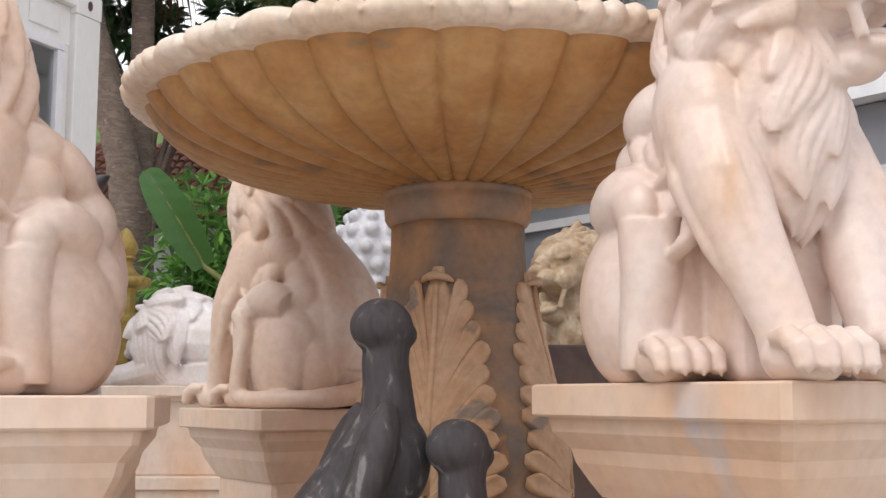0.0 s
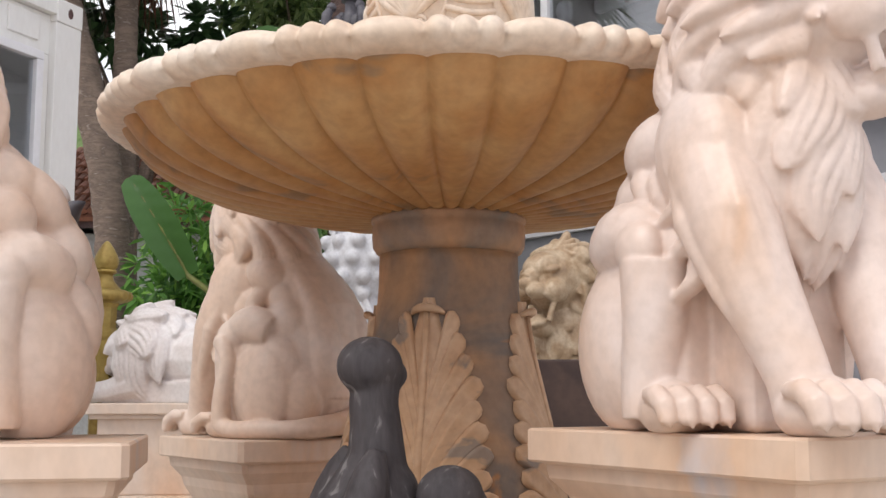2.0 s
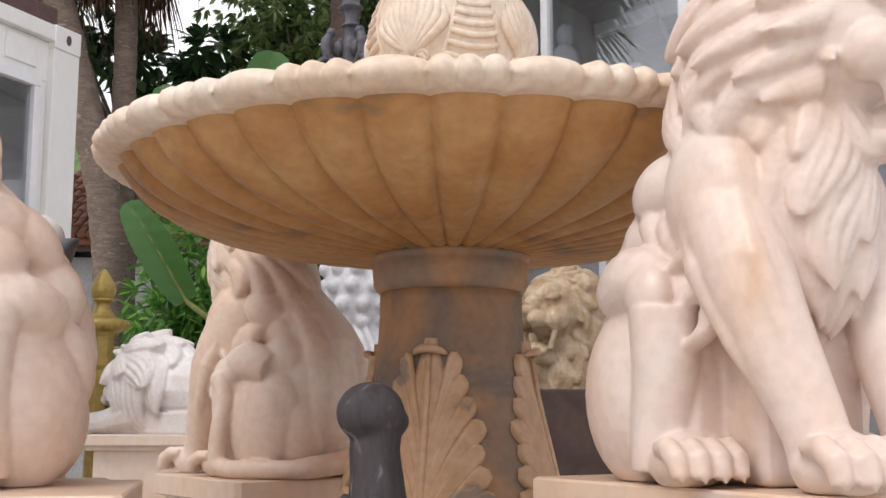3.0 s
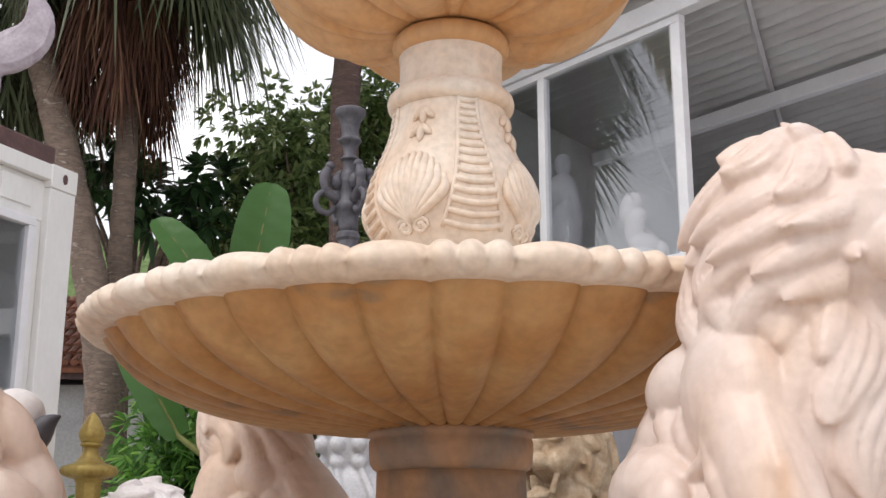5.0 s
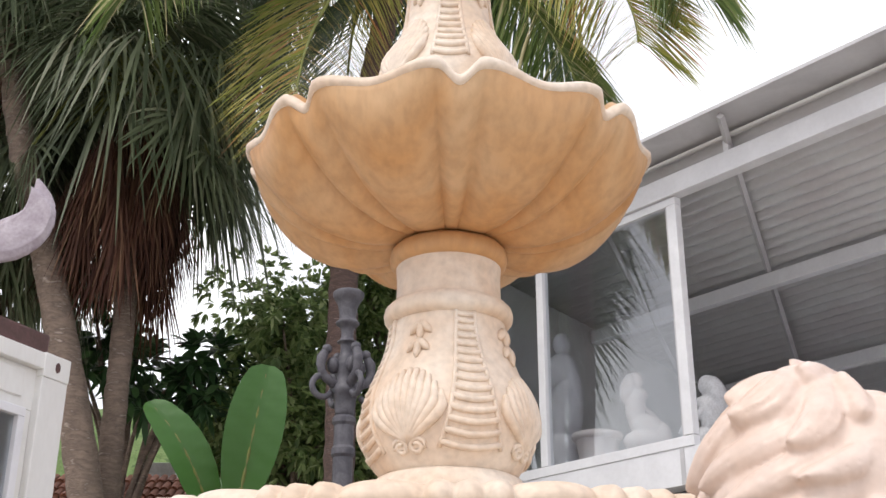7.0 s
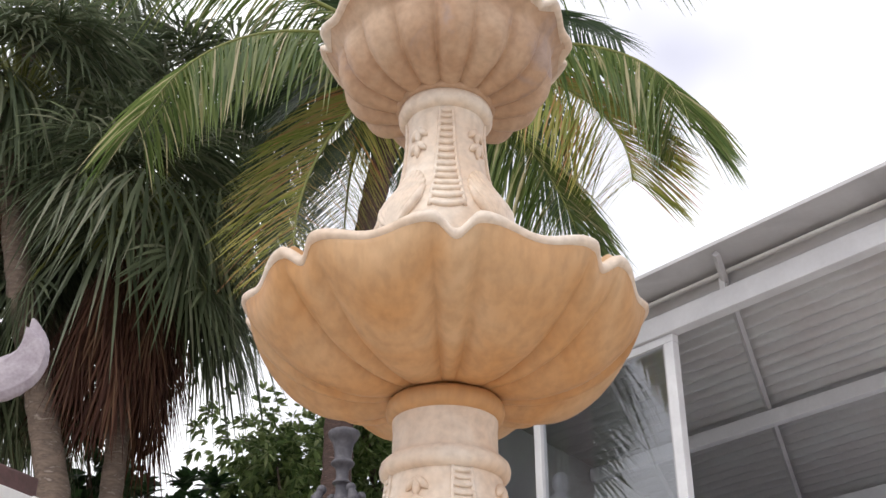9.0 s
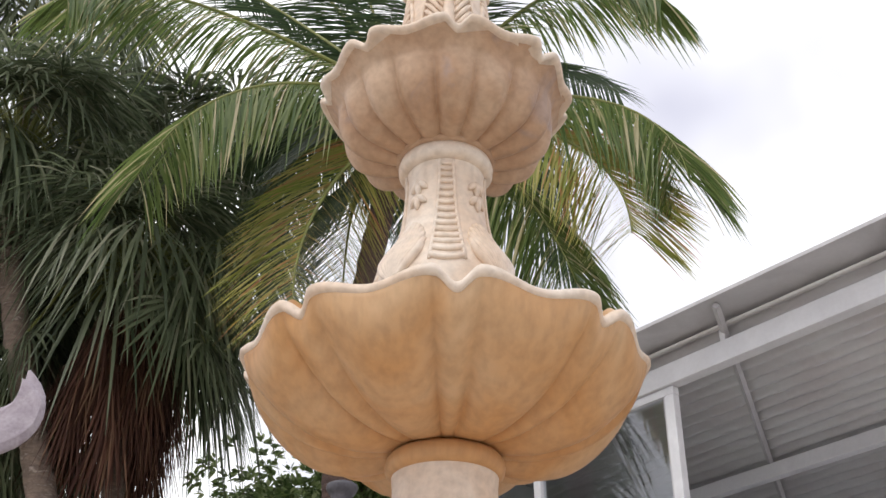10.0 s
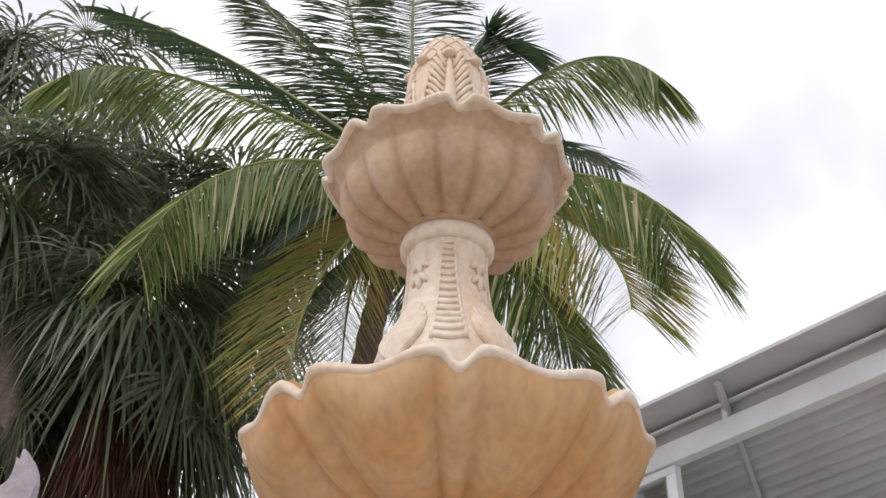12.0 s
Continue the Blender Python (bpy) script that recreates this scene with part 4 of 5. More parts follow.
bm = bmesh.new()
add_box(bm, (0, 0, 0.37), (0.3, 0.3, 0.74), bevel=0.01)
part("block", bm, MARBLE_SLAB, white_bird)

# ---- gilded urn finial on a post ----
urn = thing("gilded_finial", (-1.590, 5.72, 0), "gold-painted ornamental finial on a square post", "finial")
part("bud", lathe(profile_curve([(0.035, 1.44), (0.052, 1.46), (0.058, 1.49), (0.045, 1.53), (0.018, 1.575), (0.004, 1.588)], 14), 24, lambda k, a, r, z: (r * (1 + 0.06 * abs(math.sin(a * 4 + k * 0.7))), z)), GOLD, urn, smooth=True)
part("neck", lathe(profile_curve([(0.085, 1.345), (0.065, 1.36), (0.042, 1.39), (0.034, 1.42), (0.05, 1.432), (0.05, 1.442), (0.036, 1.452)], 18), 32), GOLD, urn, smooth=True)
part("beaded_plate", lathe([(0.08, 1.280), (0.112, 1.290), (0.130, 1.302), (0.134, 1.318), (0.126, 1.334), (0.095, 1.346), (0.06, 1.350)], 96, lambda k, a, r, z: (r * (1 - 0.05 * (1 - abs(math.sin(a * 12))) * (k in (1, 2, 3))), z)), GOLD, urn, smooth=True)
part("post", lathe([(0.10, 0.0), (0.10, 0.3), (0.062, 0.35), (0.060, 1.10), (0.072, 1.12), (0.072, 1.14), (0.058, 1.16), (0.060, 1.26), (0.075, 1.285)], 8), GOLD, urn)

# ---- white container with a window ----
box = thing("container", (-1.772, 5.771, 0), "white painted steel container with a large window", "container", turn=math.degrees(math.atan2(-0.9, -0.42)))
CL, CH, CW = 6.0, 2.79, 2.4                                  # local x runs along the visible side, local y away from it
def box_part(name, c, size, parent, mat=WHITEPAINT, bevel=0.0, label=""):
    bm = bmesh.new()
    add_box(bm, c, size, bevel=bevel)
    return part(name, bm, mat, parent, label)
WX0, WX1, WZ0, WZ1 = 0.235, 1.60, 1.0, 2.50
for name, c, size in (("corner_post", (0.09, -0.08, CH / 2), (0.176, 0.16, CH - 0.24)), ("corner_post", (CL - 0.09, -0.08, CH / 2), (0.176, 0.16, CH - 0.24)), ("top_rail", (CL / 2, -0.04, CH - 0.045), (CL - 0.32, 0.08, 0.08)), ("bottom_rail", (CL / 2, -0.04, 0.08), (CL - 0.32, 0.08, 0.16)),
                      ("corner_post", (0.075, -CW + 0.075, CH / 2 - 0.06), (0.15, 0.15, CH - 0.24)), ("corner_post", (CL - 0.075, -CW + 0.075, CH / 2 - 0.06), (0.15, 0.15, CH - 0.24)),
                      ("end_wall", (0.05, -CW / 2, CH / 2), (0.03, CW - 0.3, CH - 0.1)), ("end_wall", (CL - 0.05, -CW / 2, CH / 2), (0.03, CW - 0.3, CH - 0.1)), ("back_wall", (CL / 2, -CW + 0.05, CH / 2), (CL - 0.3, 0.03, CH - 0.1)), ("roof", (CL / 2, -CW / 2, CH - 0.03), (CL - 0.2, CW - 0.17, 0.03)), ("floor_pan", (CL / 2, -CW / 2, 0.1), (CL - 0.2, CW - 0.2, 0.1)),
                      ("side_panel", (0.2065, -0.055, (WZ0 + WZ1) / 2), (0.057, 0.03, WZ1 - WZ0)), ("side_panel", (0.5 * (0.15 + CL - 0.15), -0.055, 0.5 * (WZ1 + CH - 0.085)), (CL - 0.3, 0.03, CH - 0.085 - WZ1)), ("side_panel", (0.5 * CL, -0.055, 0.5 * (0.16 + WZ0)), (CL - 0.3, 0.03, WZ0 - 0.16)), ("side_panel", (0.5 * (WX1 + CL - 0.15), -0.055, 0.5 * (WZ0 + WZ1)), (CL - 0.15 - WX1, 0.03, WZ1 - WZ0))):
    box_part(name, c, size, box, bevel=0.006)
for k in range(9):                                           # swage ribs of the band over the window
    box_part("rib", (0.36 + 0.56 * k, -0.036, 0.5 * (WZ1 + CH) - 0.03), (0.20, 0.014, CH - 0.16 - WZ1), box, bevel=0.006)
for cx, cz, fx in ((0.09, CH - 0.06, 0.07), (CL - 0.09, CH - 0.06, CL - 0.07), (0.09, 0.06, 0.07), (CL - 0.09, 0.06, CL - 0.07)):
    ob = box_part("corner_casting", (cx, -0.08, cz), (0.18, 0.17, 0.12), box, bevel=0.006, label="cast corner fitting with a flat dark disc for its opening")
    # no opening is cut: a flat disc carries the dark of its inside as colour
    bm = bmesh.new()
    bmesh.ops.create_cone(bm, cap_ends=True, segments=24, radius1=0.026, radius2=0.026, depth=0.01, matrix=Matrix.Translation((fx + 0.02, 0.003, cz)) @ pose(0, 0, 0, 90, 0, 0) @ Matrix.Diagonal((0.62, 1, 1, 1)))
    part("hole_disc", bm, MAROON, ob)
win = box_part("window_frame", ((WX0 + WX1) / 2, -0.04, WZ1 - 0.022), (WX1 - WX0, 0.05, 0.044), box, ALU, 0.004)
box_part("window_frame", ((WX0 + WX1) / 2, -0.04, WZ0 + 0.022), (WX1 - WX0, 0.05, 0.044), box, ALU, 0.004)
box_part("window_frame", (WX0 + 0.022, -0.04, (WZ0 + WZ1) / 2), (0.044, 0.05, WZ1 - WZ0 - 0.09), box, ALU, 0.004)
box_part("window_frame", (WX1 - 0.022, -0.04, (WZ0 + WZ1) / 2), (0.044, 0.05, WZ1 - WZ0 - 0.09), box, ALU, 0.004)
pane = box_part("pane", ((WX0 + WX1) / 2, -0.045, (WZ0 + WZ1) / 2), (WX1 - WX0 - 0.09, 0.006, WZ1 - WZ0 - 0.09), box, GLASS)
pane.visible_shadow = False


# ---- winged statue on the container roof ----
def winged_figure():
    bm = bmesh.new()
    add_ball(bm, (0, 0, 0.30), (0.15, 0.11, 0.22))
    add_ball(bm, (0, 0, 0.60), (0.09, 0.09, 0.11))
    add_tube(bm, [(0, 0, 0.02), (0, 0, 0.15), (0, 0, 0.5)], [0.13, 0.10, 0.06], 12)
    for side in (-1, 1):
        core = smooth_line([(0.02 * side, 0, 0.46), (0.14 * side, 0, 0.46), (0.27 * side, 0, 0.55), (0.31 * side, 0, 0.68), (0.27 * side, 0, 0.83)], 14)
        add_tube(bm, core, [0.06, 0.08, 0.10, 0.115, 0.12, 0.12, 0.115, 0.105, 0.095, 0.08, 0.065, 0.05, 0.03, 0.008], 14, 0.35, up=(0, 1, 0))
        for k in range(8):
            o = (k - 3.5) * 0.022
            add_tube(bm, [p + Vector((side * o * 0.7, -0.028, -o * 0.7)) for p in core[2:12]], [0.009] * 9 + [0.003], 5)
    for v in bm.verts:
        v.co.z = max(v.co.z, 0)
    ob = part("winged_statue", bm, PURPLE)
    ob.matrix_basis = pose(-2.30, 5.62, 2.915, 0, 0, 8)
    sculpt(ob, 0.008, 2)
    return tagged(ob, "purple-grey winged statue standing on the container", "statue")


winged_figure()
bm = bmesh.new()
add_box(bm, (0, 0, 0.06), (0.72, 0.42, 0.12), bevel=0.012)
wb = tagged(part("stone_block", bm, MAROON), "maroon-brown stone block carrying the winged statue", "block")
wb.matrix_basis = pose(-2.22, 5.50, 2.795, 0, 0, math.degrees(math.atan2(0.9, 0.42)))


# ---- showroom on the upper floor, with a glazed front and a steel roof ----
U, N = Vector((0.63, -0.776, 0)), Vector((0.776, 0.63, 0))
P0 = Vector((2.08, 8.98, 0))
HALL = Matrix(((U.x, N.x, 0, P0.x), (U.y, N.y, 0, P0.y), (0, 0, 1, 0), (0, 0, 0, 1)))     # local x along the front, y into the hall
hall = tagged(new("showroom"), "white-framed upper showroom under a steel roof", "building")
hall.matrix_basis = HALL


SLOPE = -0.165


def roof_z(y):
    return 5.55 + SLOPE * y


def hall_box(name, x0, x1, y0, y1, z0, z1, mat, bevel=0.0, label=""):
    bm = bmesh.new()
    add_box(bm, ((x0 + x1) / 2, (y0 + y1) / 2, (z0 + z1) / 2), (x1 - x0, y1 - y0, z1 - z0), bevel=bevel)
    return part(name, bm, mat, hall, label)


hall_box("floor_slab", -2.75, 7.0, 0.06, 7.0, 2.86, 3.10, ALU)
# solid wall, its dark colour stands in for the dim room behind the glazing
hall_box("lower_wall", -2.75, 7.0, 0.25, 0.40, 0.0, 2.85, DARKWALL, label="lower wall coloured dark for the dim interior behind glass")
bm = bmesh.new()
ring = [[bm.verts.new((x, y, z)) for y, z in ((0.06, 0), (7.0, 0), (7.0, roof_z(7.0) - 0.03), (0.06, roof_z(0.06) - 0.03))] for x in (-2.85, -2.75)]
for f in (ring[0], ring[1][::-1], *[(ring[0][i], ring[1][i], ring[1][(i + 1) % 4], ring[0][(i + 1) % 4]) for i in range(4)]):
    bm.faces.new(f)
part("side_wall", bm, PLASTER, hall)
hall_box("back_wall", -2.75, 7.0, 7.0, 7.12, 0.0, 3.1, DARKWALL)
hall_box("front_panel", -2.75, 0.06, -0.02, 0.055, 2.84, 3.13, ALU, 0.004, "white panel under the window")
hall_box("panel_post", -0.14, -0.10, -0.028, -0.022, 2.84, 3.13, STEEL)
for k in range(4):
    hall_box("lower_window_frame", -2.7 + 1.5 * k, -2.62 + 1.5 * k, 0.19, 0.245, 0.0, 2.8, STEEL)
hall_box("lower_window_frame", -2.7, 3.4, 0.19, 0.246, 2.30, 2.38, STEEL)
ZB, ZT = 3.13, 5.24
hall_box("window_frame", -2.75, 0.01, -0.03, 0.05, ZB, ZB + 0.085, ALU, 0.006)
hall_box("window_frame", -2.75, 0.01, -0.03, 0.05, ZT - 0.07, ZT, ALU, 0.006)
for x0, w in ((-2.75, 0.06), (-1.66, 0.085), (-0.085, 0.095)):
    hall_box("mullion", x0, x0 + w, -0.034, 0.046, ZB + 0.087, ZT - 0.072, ALU, 0.006)
hall_box("mullion", -0.105, -0.088, -0.02, 0.03, ZB + 0.087, ZT - 0.072, STEEL)
for x0, x1 in ((-2.69, -1.66), (-1.575, -0.106)):
    g = hall_box("pane", x0, x1, 0.005, 0.011, ZB + 0.085, ZT - 0.07, GLASS)
    g.visible_shadow = False
# steel roof: front beam, back beams, purlins, corrugated sheet, eave
hall_box("front_beam", -3.2, 7.0, -0.06, 0.06, 5.245, 5.43, ALU, 0.008, "white steel front beam")
for y in (1.88, 3.8, 5.7):
    hall_box("roof_beam", -2.7, 7.0, y - 0.05, y + 0.05, roof_z(y) - 0.24, roof_z(y) - 0.10, ALU, 0.008)
for x in (-0.95, 0.58, 2.12, 3.7, 5.3, 6.8):
    bm = bmesh.new()
    add_tube(bm, [(x + 0.19, -0.36, roof_z(-0.36) - 0.05), (x - 3.6, 6.8, roof_z(6.8) - 0.05)], 0.032, 4)
    part("rafter", bm, STEEL, hall)
    hall_box("bracket", x - 0.026, x + 0.026, -0.055, -0.02, 5.43, 5.59, ALU, 0.003)
verts, faces = [], []
rows = 560
for i in range(rows + 1):
    y = -0.1 + 7.2 * i / rows
    z = roof_z(y) + 0.032 * math.cos(TAU * y / 0.15)
    verts += [(-3.3, y, z), (7.0, y, z)]
    if i:
        k = 2 * i
        faces.append((k - 2, k - 1, k + 1, k))
sheet = mesh_ob("roof_sheet", verts, faces, SHEET, hall, True, "corrugated steel roof sheet")
sheet.modifiers.new("thickness", "SOLIDIFY").thickness = 0.004
bm = bmesh.new()
add_box(bm, (1.85, -0.165, 5.60), (10.3, 0.49, 0.012), bevel=0.002)
part("eave", bm, STEEL, hall, "flat grey eave flashing")
hall_box("gutter", -3.3, 7.0, -0.44, -0.412, 5.588, 5.622, STEEL, 0.004)
for x in (2.2, 6.9):
    hall_box("roof_post", x - 0.05, x + 0.05, 1.83, 1.93, 3.1, 4.95, ALU)


def plain_figure(name, at, turn, mat, label, blobs, s=1.0):
    """A carved figure far off, of a few soft forms."""
    bm = bmesh.new()
    for c, r, rot in blobs:
        add_ball(bm, c, r, rot)
    for v in bm.verts:
        v.co.z = max(v.co.z, 0)
        v.co *= s
    ob = part(name, bm, mat)
    ob.matrix_basis = pose(*at, 0, 0, turn)
    sculpt(ob, 0.012 * s, 3)
    return tagged(ob, label, "statue")


SEATED = [((0, 0, 0.10), (0.22, 0.17, 0.12), (0, 0, 0)), ((0.02, 0, 0.25), (0.18, 0.14, 0.12), (0, 20, 0)), ((-0.08, 0, 0.45), (0.10, 0.12, 0.20), (0, 8, 0)), ((-0.06, 0, 0.72), (0.075, 0.07, 0.09), (0, 0, 0)), ((-0.14, 0, 0.64), (0.08, 0.09, 0.16), (0, 15, 0)), ((0.06, 0.10, 0.42), (0.16, 0.035, 0.035), (0, 40, 0)), ((0.16, 0, 0.16), (0.10, 0.13, 0.14), (0, 0, 0)), ((-0.02, 0, 0.56), (0.07, 0.11, 0.07), (0, 0, 0))]
STANDING = [((0, 0, 0.3), (0.20, 0.18, 0.34), (0, 0, 0)), ((0.03, 0, 0.75), (0.17, 0.15, 0.36), (0, 6, 0)), ((-0.02, 0.02, 1.15), (0.18, 0.13, 0.22), (0, 0, 0)), ((0.02, 0, 1.45), (0.09, 0.085, 0.115), (0, 0, 0)), ((0.15, 0, 1.02), (0.06, 0.07, 0.24), (0, -12, 0)), ((-0.17, 0, 0.95), (0.05, 0.06, 0.26), (0, -8, 0)), ((0.08, 0.08, 0.15), (0.16, 0.14, 0.2), (0, 0, 0))]


def hall_place(x, y, z):
    return tuple(HALL @ Vector((x, y, z)))


plain_figure("seated_statue", hall_place(-1.24, 0.89, 3.42), 0, MARBLE_WHITE, "white marble seated female figure behind glass", SEATED, 0.92)
plain_figure("standing_statue", hall_place(-1.98, 0.60, 3.10), -40, MARBLE_GREYWHITE, "tall white draped figure behind glass", STANDING, 1.0)
plain_figure("grey_statue", hall_place(-0.52, 0.80, 3.10), 150, MARBLE_GREYWHITE, "grey stone figure standing under the roof", SEATED, 1.05)
plain_figure("grey_statue", hall_place(-0.75, 1.5, 3.10), 60, MARBLE_GREYWHITE, "grey stone seated figure in the shade", SEATED, 1.1)
bm = bmesh.new()
add_box(bm, (0, 0, 0.16), (0.9, 0.5, 0.32), bevel=0.05)
shelf = tagged(part("statue_block", bm, MARBLE_GREYWHITE), "rounded white stone block under the seated figure", "block")
shelf.matrix_basis = HALL @ pose(-1.10, 0.92, 3.10)
planter = thing("planter", hall_place(-1.56, 0.60, 3.10), "white stone planter with a rolled rim", "planter")
part("pot", lathe(profile_curve([(0.15, 0.0), (0.16, 0.08), (0.165, 0.25), (0.19, 0.40), (0.20, 0.44)], 12), 32, lambda k, a, r, z: (r * (1 + 0.03 * math.cos(8 * a)), z)), MARBLE_WHITE, planter, smooth=True)
part("rim", lathe([(0.19, 0.425), (0.225, 0.44), (0.235, 0.465), (0.225, 0.49), (0.19, 0.50)], 32), MARBLE_WHITE, planter, smooth=True)

# ---- ornate iron lamp post ----
lamp = thing("lamp_post", (-0.565, 8.0, 0), "grey painted ornamental cast-iron lamp post", "lamp post")
part("shaft", lathe([(0.16, 0), (0.16, 0.25), (0.10, 0.4), (0.075, 0.9), (0.068, 2.80), (0.082, 2.82), (0.082, 2.86), (0.068, 2.88), (0.068, 3.02), (0.082, 3.04), (0.082, 3.07), (0.066, 3.09)], 24), IRON, lamp, smooth=False)
part("upper_shaft", lathe(profile_curve([(0.066, 3.09), (0.075, 3.2), (0.10, 3.27), (0.07, 3.35), (0.085, 3.45), (0.05, 3.52), (0.045, 3.60), (0.07, 3.62), (0.045, 3.65), (0.05, 3.72), (0.085, 3.76), (0.06, 3.80), (0.075, 3.90), (0.105, 3.95), (0.11, 3.99), (0.07, 4.01)], 60), 24), IRON, lamp, smooth=True)
for k in range(4):
    a = TAU * k / 4 + 0.5
    bm = bmesh.new()
    out = Vector((math.cos(a), math.sin(a), 0))
    pts = [out * (0.075 + 0.10 + 0.075 * math.cos(t)) + Vector((0, 0, 3.28 + 0.075 * math.sin(t))) for t in (math.pi - 0.32 * i for i in range(19))]
    add_tube(bm, pts, 0.022, 8)
    add_tube(bm, smooth_line([out * 0.06 + Vector((0, 0, 3.30)), out * 0.17 + Vector((0, 0, 3.36)), out * 0.19 + Vector((0, 0, 3.47)), out * 0.14 + Vector((0, 0, 3.56))], 8), [0.03, 0.035, 0.035, 0.03, 0.035, 0.04, 0.03, 0.015], 8)
    add_ball(bm, out * 0.15 + Vector((0, 0, 3.55)), 0.035)
    add_ball(bm, out * 0.10 + Vector((0, 0, 3.44)), (0.045, 0.045, 0.06))
    part("scroll_arm", bm, IRON, lamp, smooth=True)

# ---- house with a tiled roof ----
house = thing("house", (0, 0, 0), "small whitewashed house with a terracotta tile roof", "house")


def house_box(name, c, size, mat, label=""):
    bm = bmesh.new()
    add_box(bm, c, size, bevel=0.01)
    return part(name, bm, mat, house, label)


house_box("wall", (-5.2, 14.4, 1.36), (6.4, 2.0, 2.72), PLASTER)
house_box("fascia", (-5.2, 13.02, 2.80), (6.6, 0.06, 0.14), MAROON)
house_box("gable_parapet", (-2.05, 14.6, 3.75), (0.22, 1.6, 0.36), PLASTER)
roof = house_box("roof", (-5.2, 14.2, 2.86), (6.5, 2.3, 0.08), MAROON)
tile_bm = bmesh.new()
add_tube(tile_bm, [(0, 0, 0), (0, 0.27, 0.0)], [0.050, 0.042], 8, 0.8)
tile_me = bpy.data.meshes.new("roof_tile")
tile_bm.to_mesh(tile_me)
tile_bm.free()
tile_me.materials.append(TILE)
RISE = math.atan2(1.05, 1.75)
for ci in range(30):
    for ri in range(9):
        ob = new("roof_tile", tile_me)
        ob.parent = roof
        ob.matrix_basis = Matrix.Translation((-5.05 + 0.104 * ci + random.uniform(-0.006, 0.006), 12.93 + 0.21 * ri, 2.90 + 0.21 * ri * math.tan(RISE) + random.uniform(0, 0.012))) @ pose(0, 0, 0, math.degrees(RISE) - 4 + random.uniform(-1, 1), 0, random.uniform(-1.5, 1.5))
bm = bmesh.new()
add_box(bm, (-5.2, 13.87, 3.39), (6.5, 2.25, 0.05), m=Matrix.Translation((0, 13.87, 3.39)) @ pose(0, 0, 0, math.degrees(RISE), 0, 0) @ Matrix.Translation((0, -13.87, -3.39)))
part("roof_deck", bm, TILE, house)
house_box("chimney_block", (-3.45, 15.3, 4.06), (0.5, 0.5, 0.4), PLASTER)


# ---- plants ----
def leaf_mesh(name, quads, mat, parent=None, label="", kind="", smooth=False):
    """Many small leaves, each a folded strip given as a list of (left, middle, right) rows."""
    verts, faces = [], []
    for rows in quads:
        k = len(verts)
        w = len(rows[0])
        for row in rows:
            verts.extend(row)
        for i in range(len(rows) - 1):
            for j in range(w - 1):
                a = k + i * w + j
                faces.append((a, a + 1, a + w + 1, a + w))
    ob = mesh_ob(name, verts, faces, mat, parent, smooth, label)
    if kind:
        ob["kind"] = kind
    return ob


def blade(p, d, length, width, droop, up=Vector((0, 0, 1)), n=3, wide=(0.5, 1.0, 0.75, 0.06)):
    """One narrow leaf from p along d that bends down at its end."""
    d = d.normalized()
    side = d.cross(up)
    side = side.normalized() if side.length > 1e-3 else Vector((1, 0, 0))
    rows = []
    for i in range(n + 1):
        t = i / n
        c = p + d * (length * t) + Vector((0, 0, -droop * length * t * t))
        w = width * wide[min(i * 3 // n, 3)] / 2
        rows.append((c - side * w, c + side * w))
    return rows


def frond(parent, rnd, base, mid, tip, mat, leaf_len, count=62, width=0.034, hang=0.5, face=0.0):
    """A feathered palm frond: a curved stalk with leaflets on both sides."""
    base, mid, tip = Vector(base), Vector(mid), Vector(tip)
    ctrl = mid * 2 - (base + tip) / 2
    line = [base * (1 - t) ** 2 + ctrl * (2 * t * (1 - t)) + tip * t * t for t in (i / 24 for i in range(25))]
    bm = bmesh.new()
    add_tube(bm, line, [0.032 * (1 - 0.85 * i / 24) for i in range(25)], 6)
    stalk = part("frond", bm, RACHIS, parent, smooth=True)
    quads = []
    for k in range(count):
        t = 0.10 + 0.90 * k / count
        p = base * (1 - t) ** 2 + ctrl * (2 * t * (1 - t)) + tip * t * t
        along = ((ctrl - base) * (1 - t) + (tip - ctrl) * t).normalized()
        flat = along.cross(Vector((0, -face, 1)))
        flat = flat.normalized() if flat.length > 0.05 else Vector((1, 0, 0))
        size = leaf_len * (0.45 + 0.9 * math.sin(math.pi * min(1, 0.18 + 0.74 * t)) ** 0.8) * rnd.uniform(0.88, 1.12)
        for s in (-1, 1):
            d = flat * s * rnd.uniform(0.75, 0.95) + along * rnd.uniform(0.45, 0.75) + Vector((0, 0, 0.18 - hang * rnd.uniform(0.5, 1.1)))
            quads.append(blade(p, d, size, width * rnd.uniform(0.8, 1.2), hang * rnd.uniform(0.35, 0.8), n=4, wide=(0.6, 1.0, 0.8, 0.05)))
    leaf_mesh("foliage", quads, mat, stalk, kind="stuff")


def trunk(parent, line, radii, mat, rings=0.09, sides=14):
    """A palm trunk with the ring scars of old leaves."""
    pts = smooth_line(line, 70)
    n = len(pts)
    rr = []
    for i in range(n):
        t = i / (n - 1) * (len(radii) - 1)
        k = min(int(t), len(radii) - 2)
        r = radii[k] + (radii[k + 1] - radii[k]) * (t - k)
        rr.append(r * (1 + rings * (0.5 if i % 2 else -0.2)))
    bm = bmesh.new()
    add_tube(bm, pts, rr, sides)
    for v in bm.verts:
        v.co += Vector((noise.noise(v.co * 5), noise.noise(v.co * 5 + Vector((9, 0, 0))), 0)) * 0.012
    return part("trunk", bm, mat, parent, smooth=True)


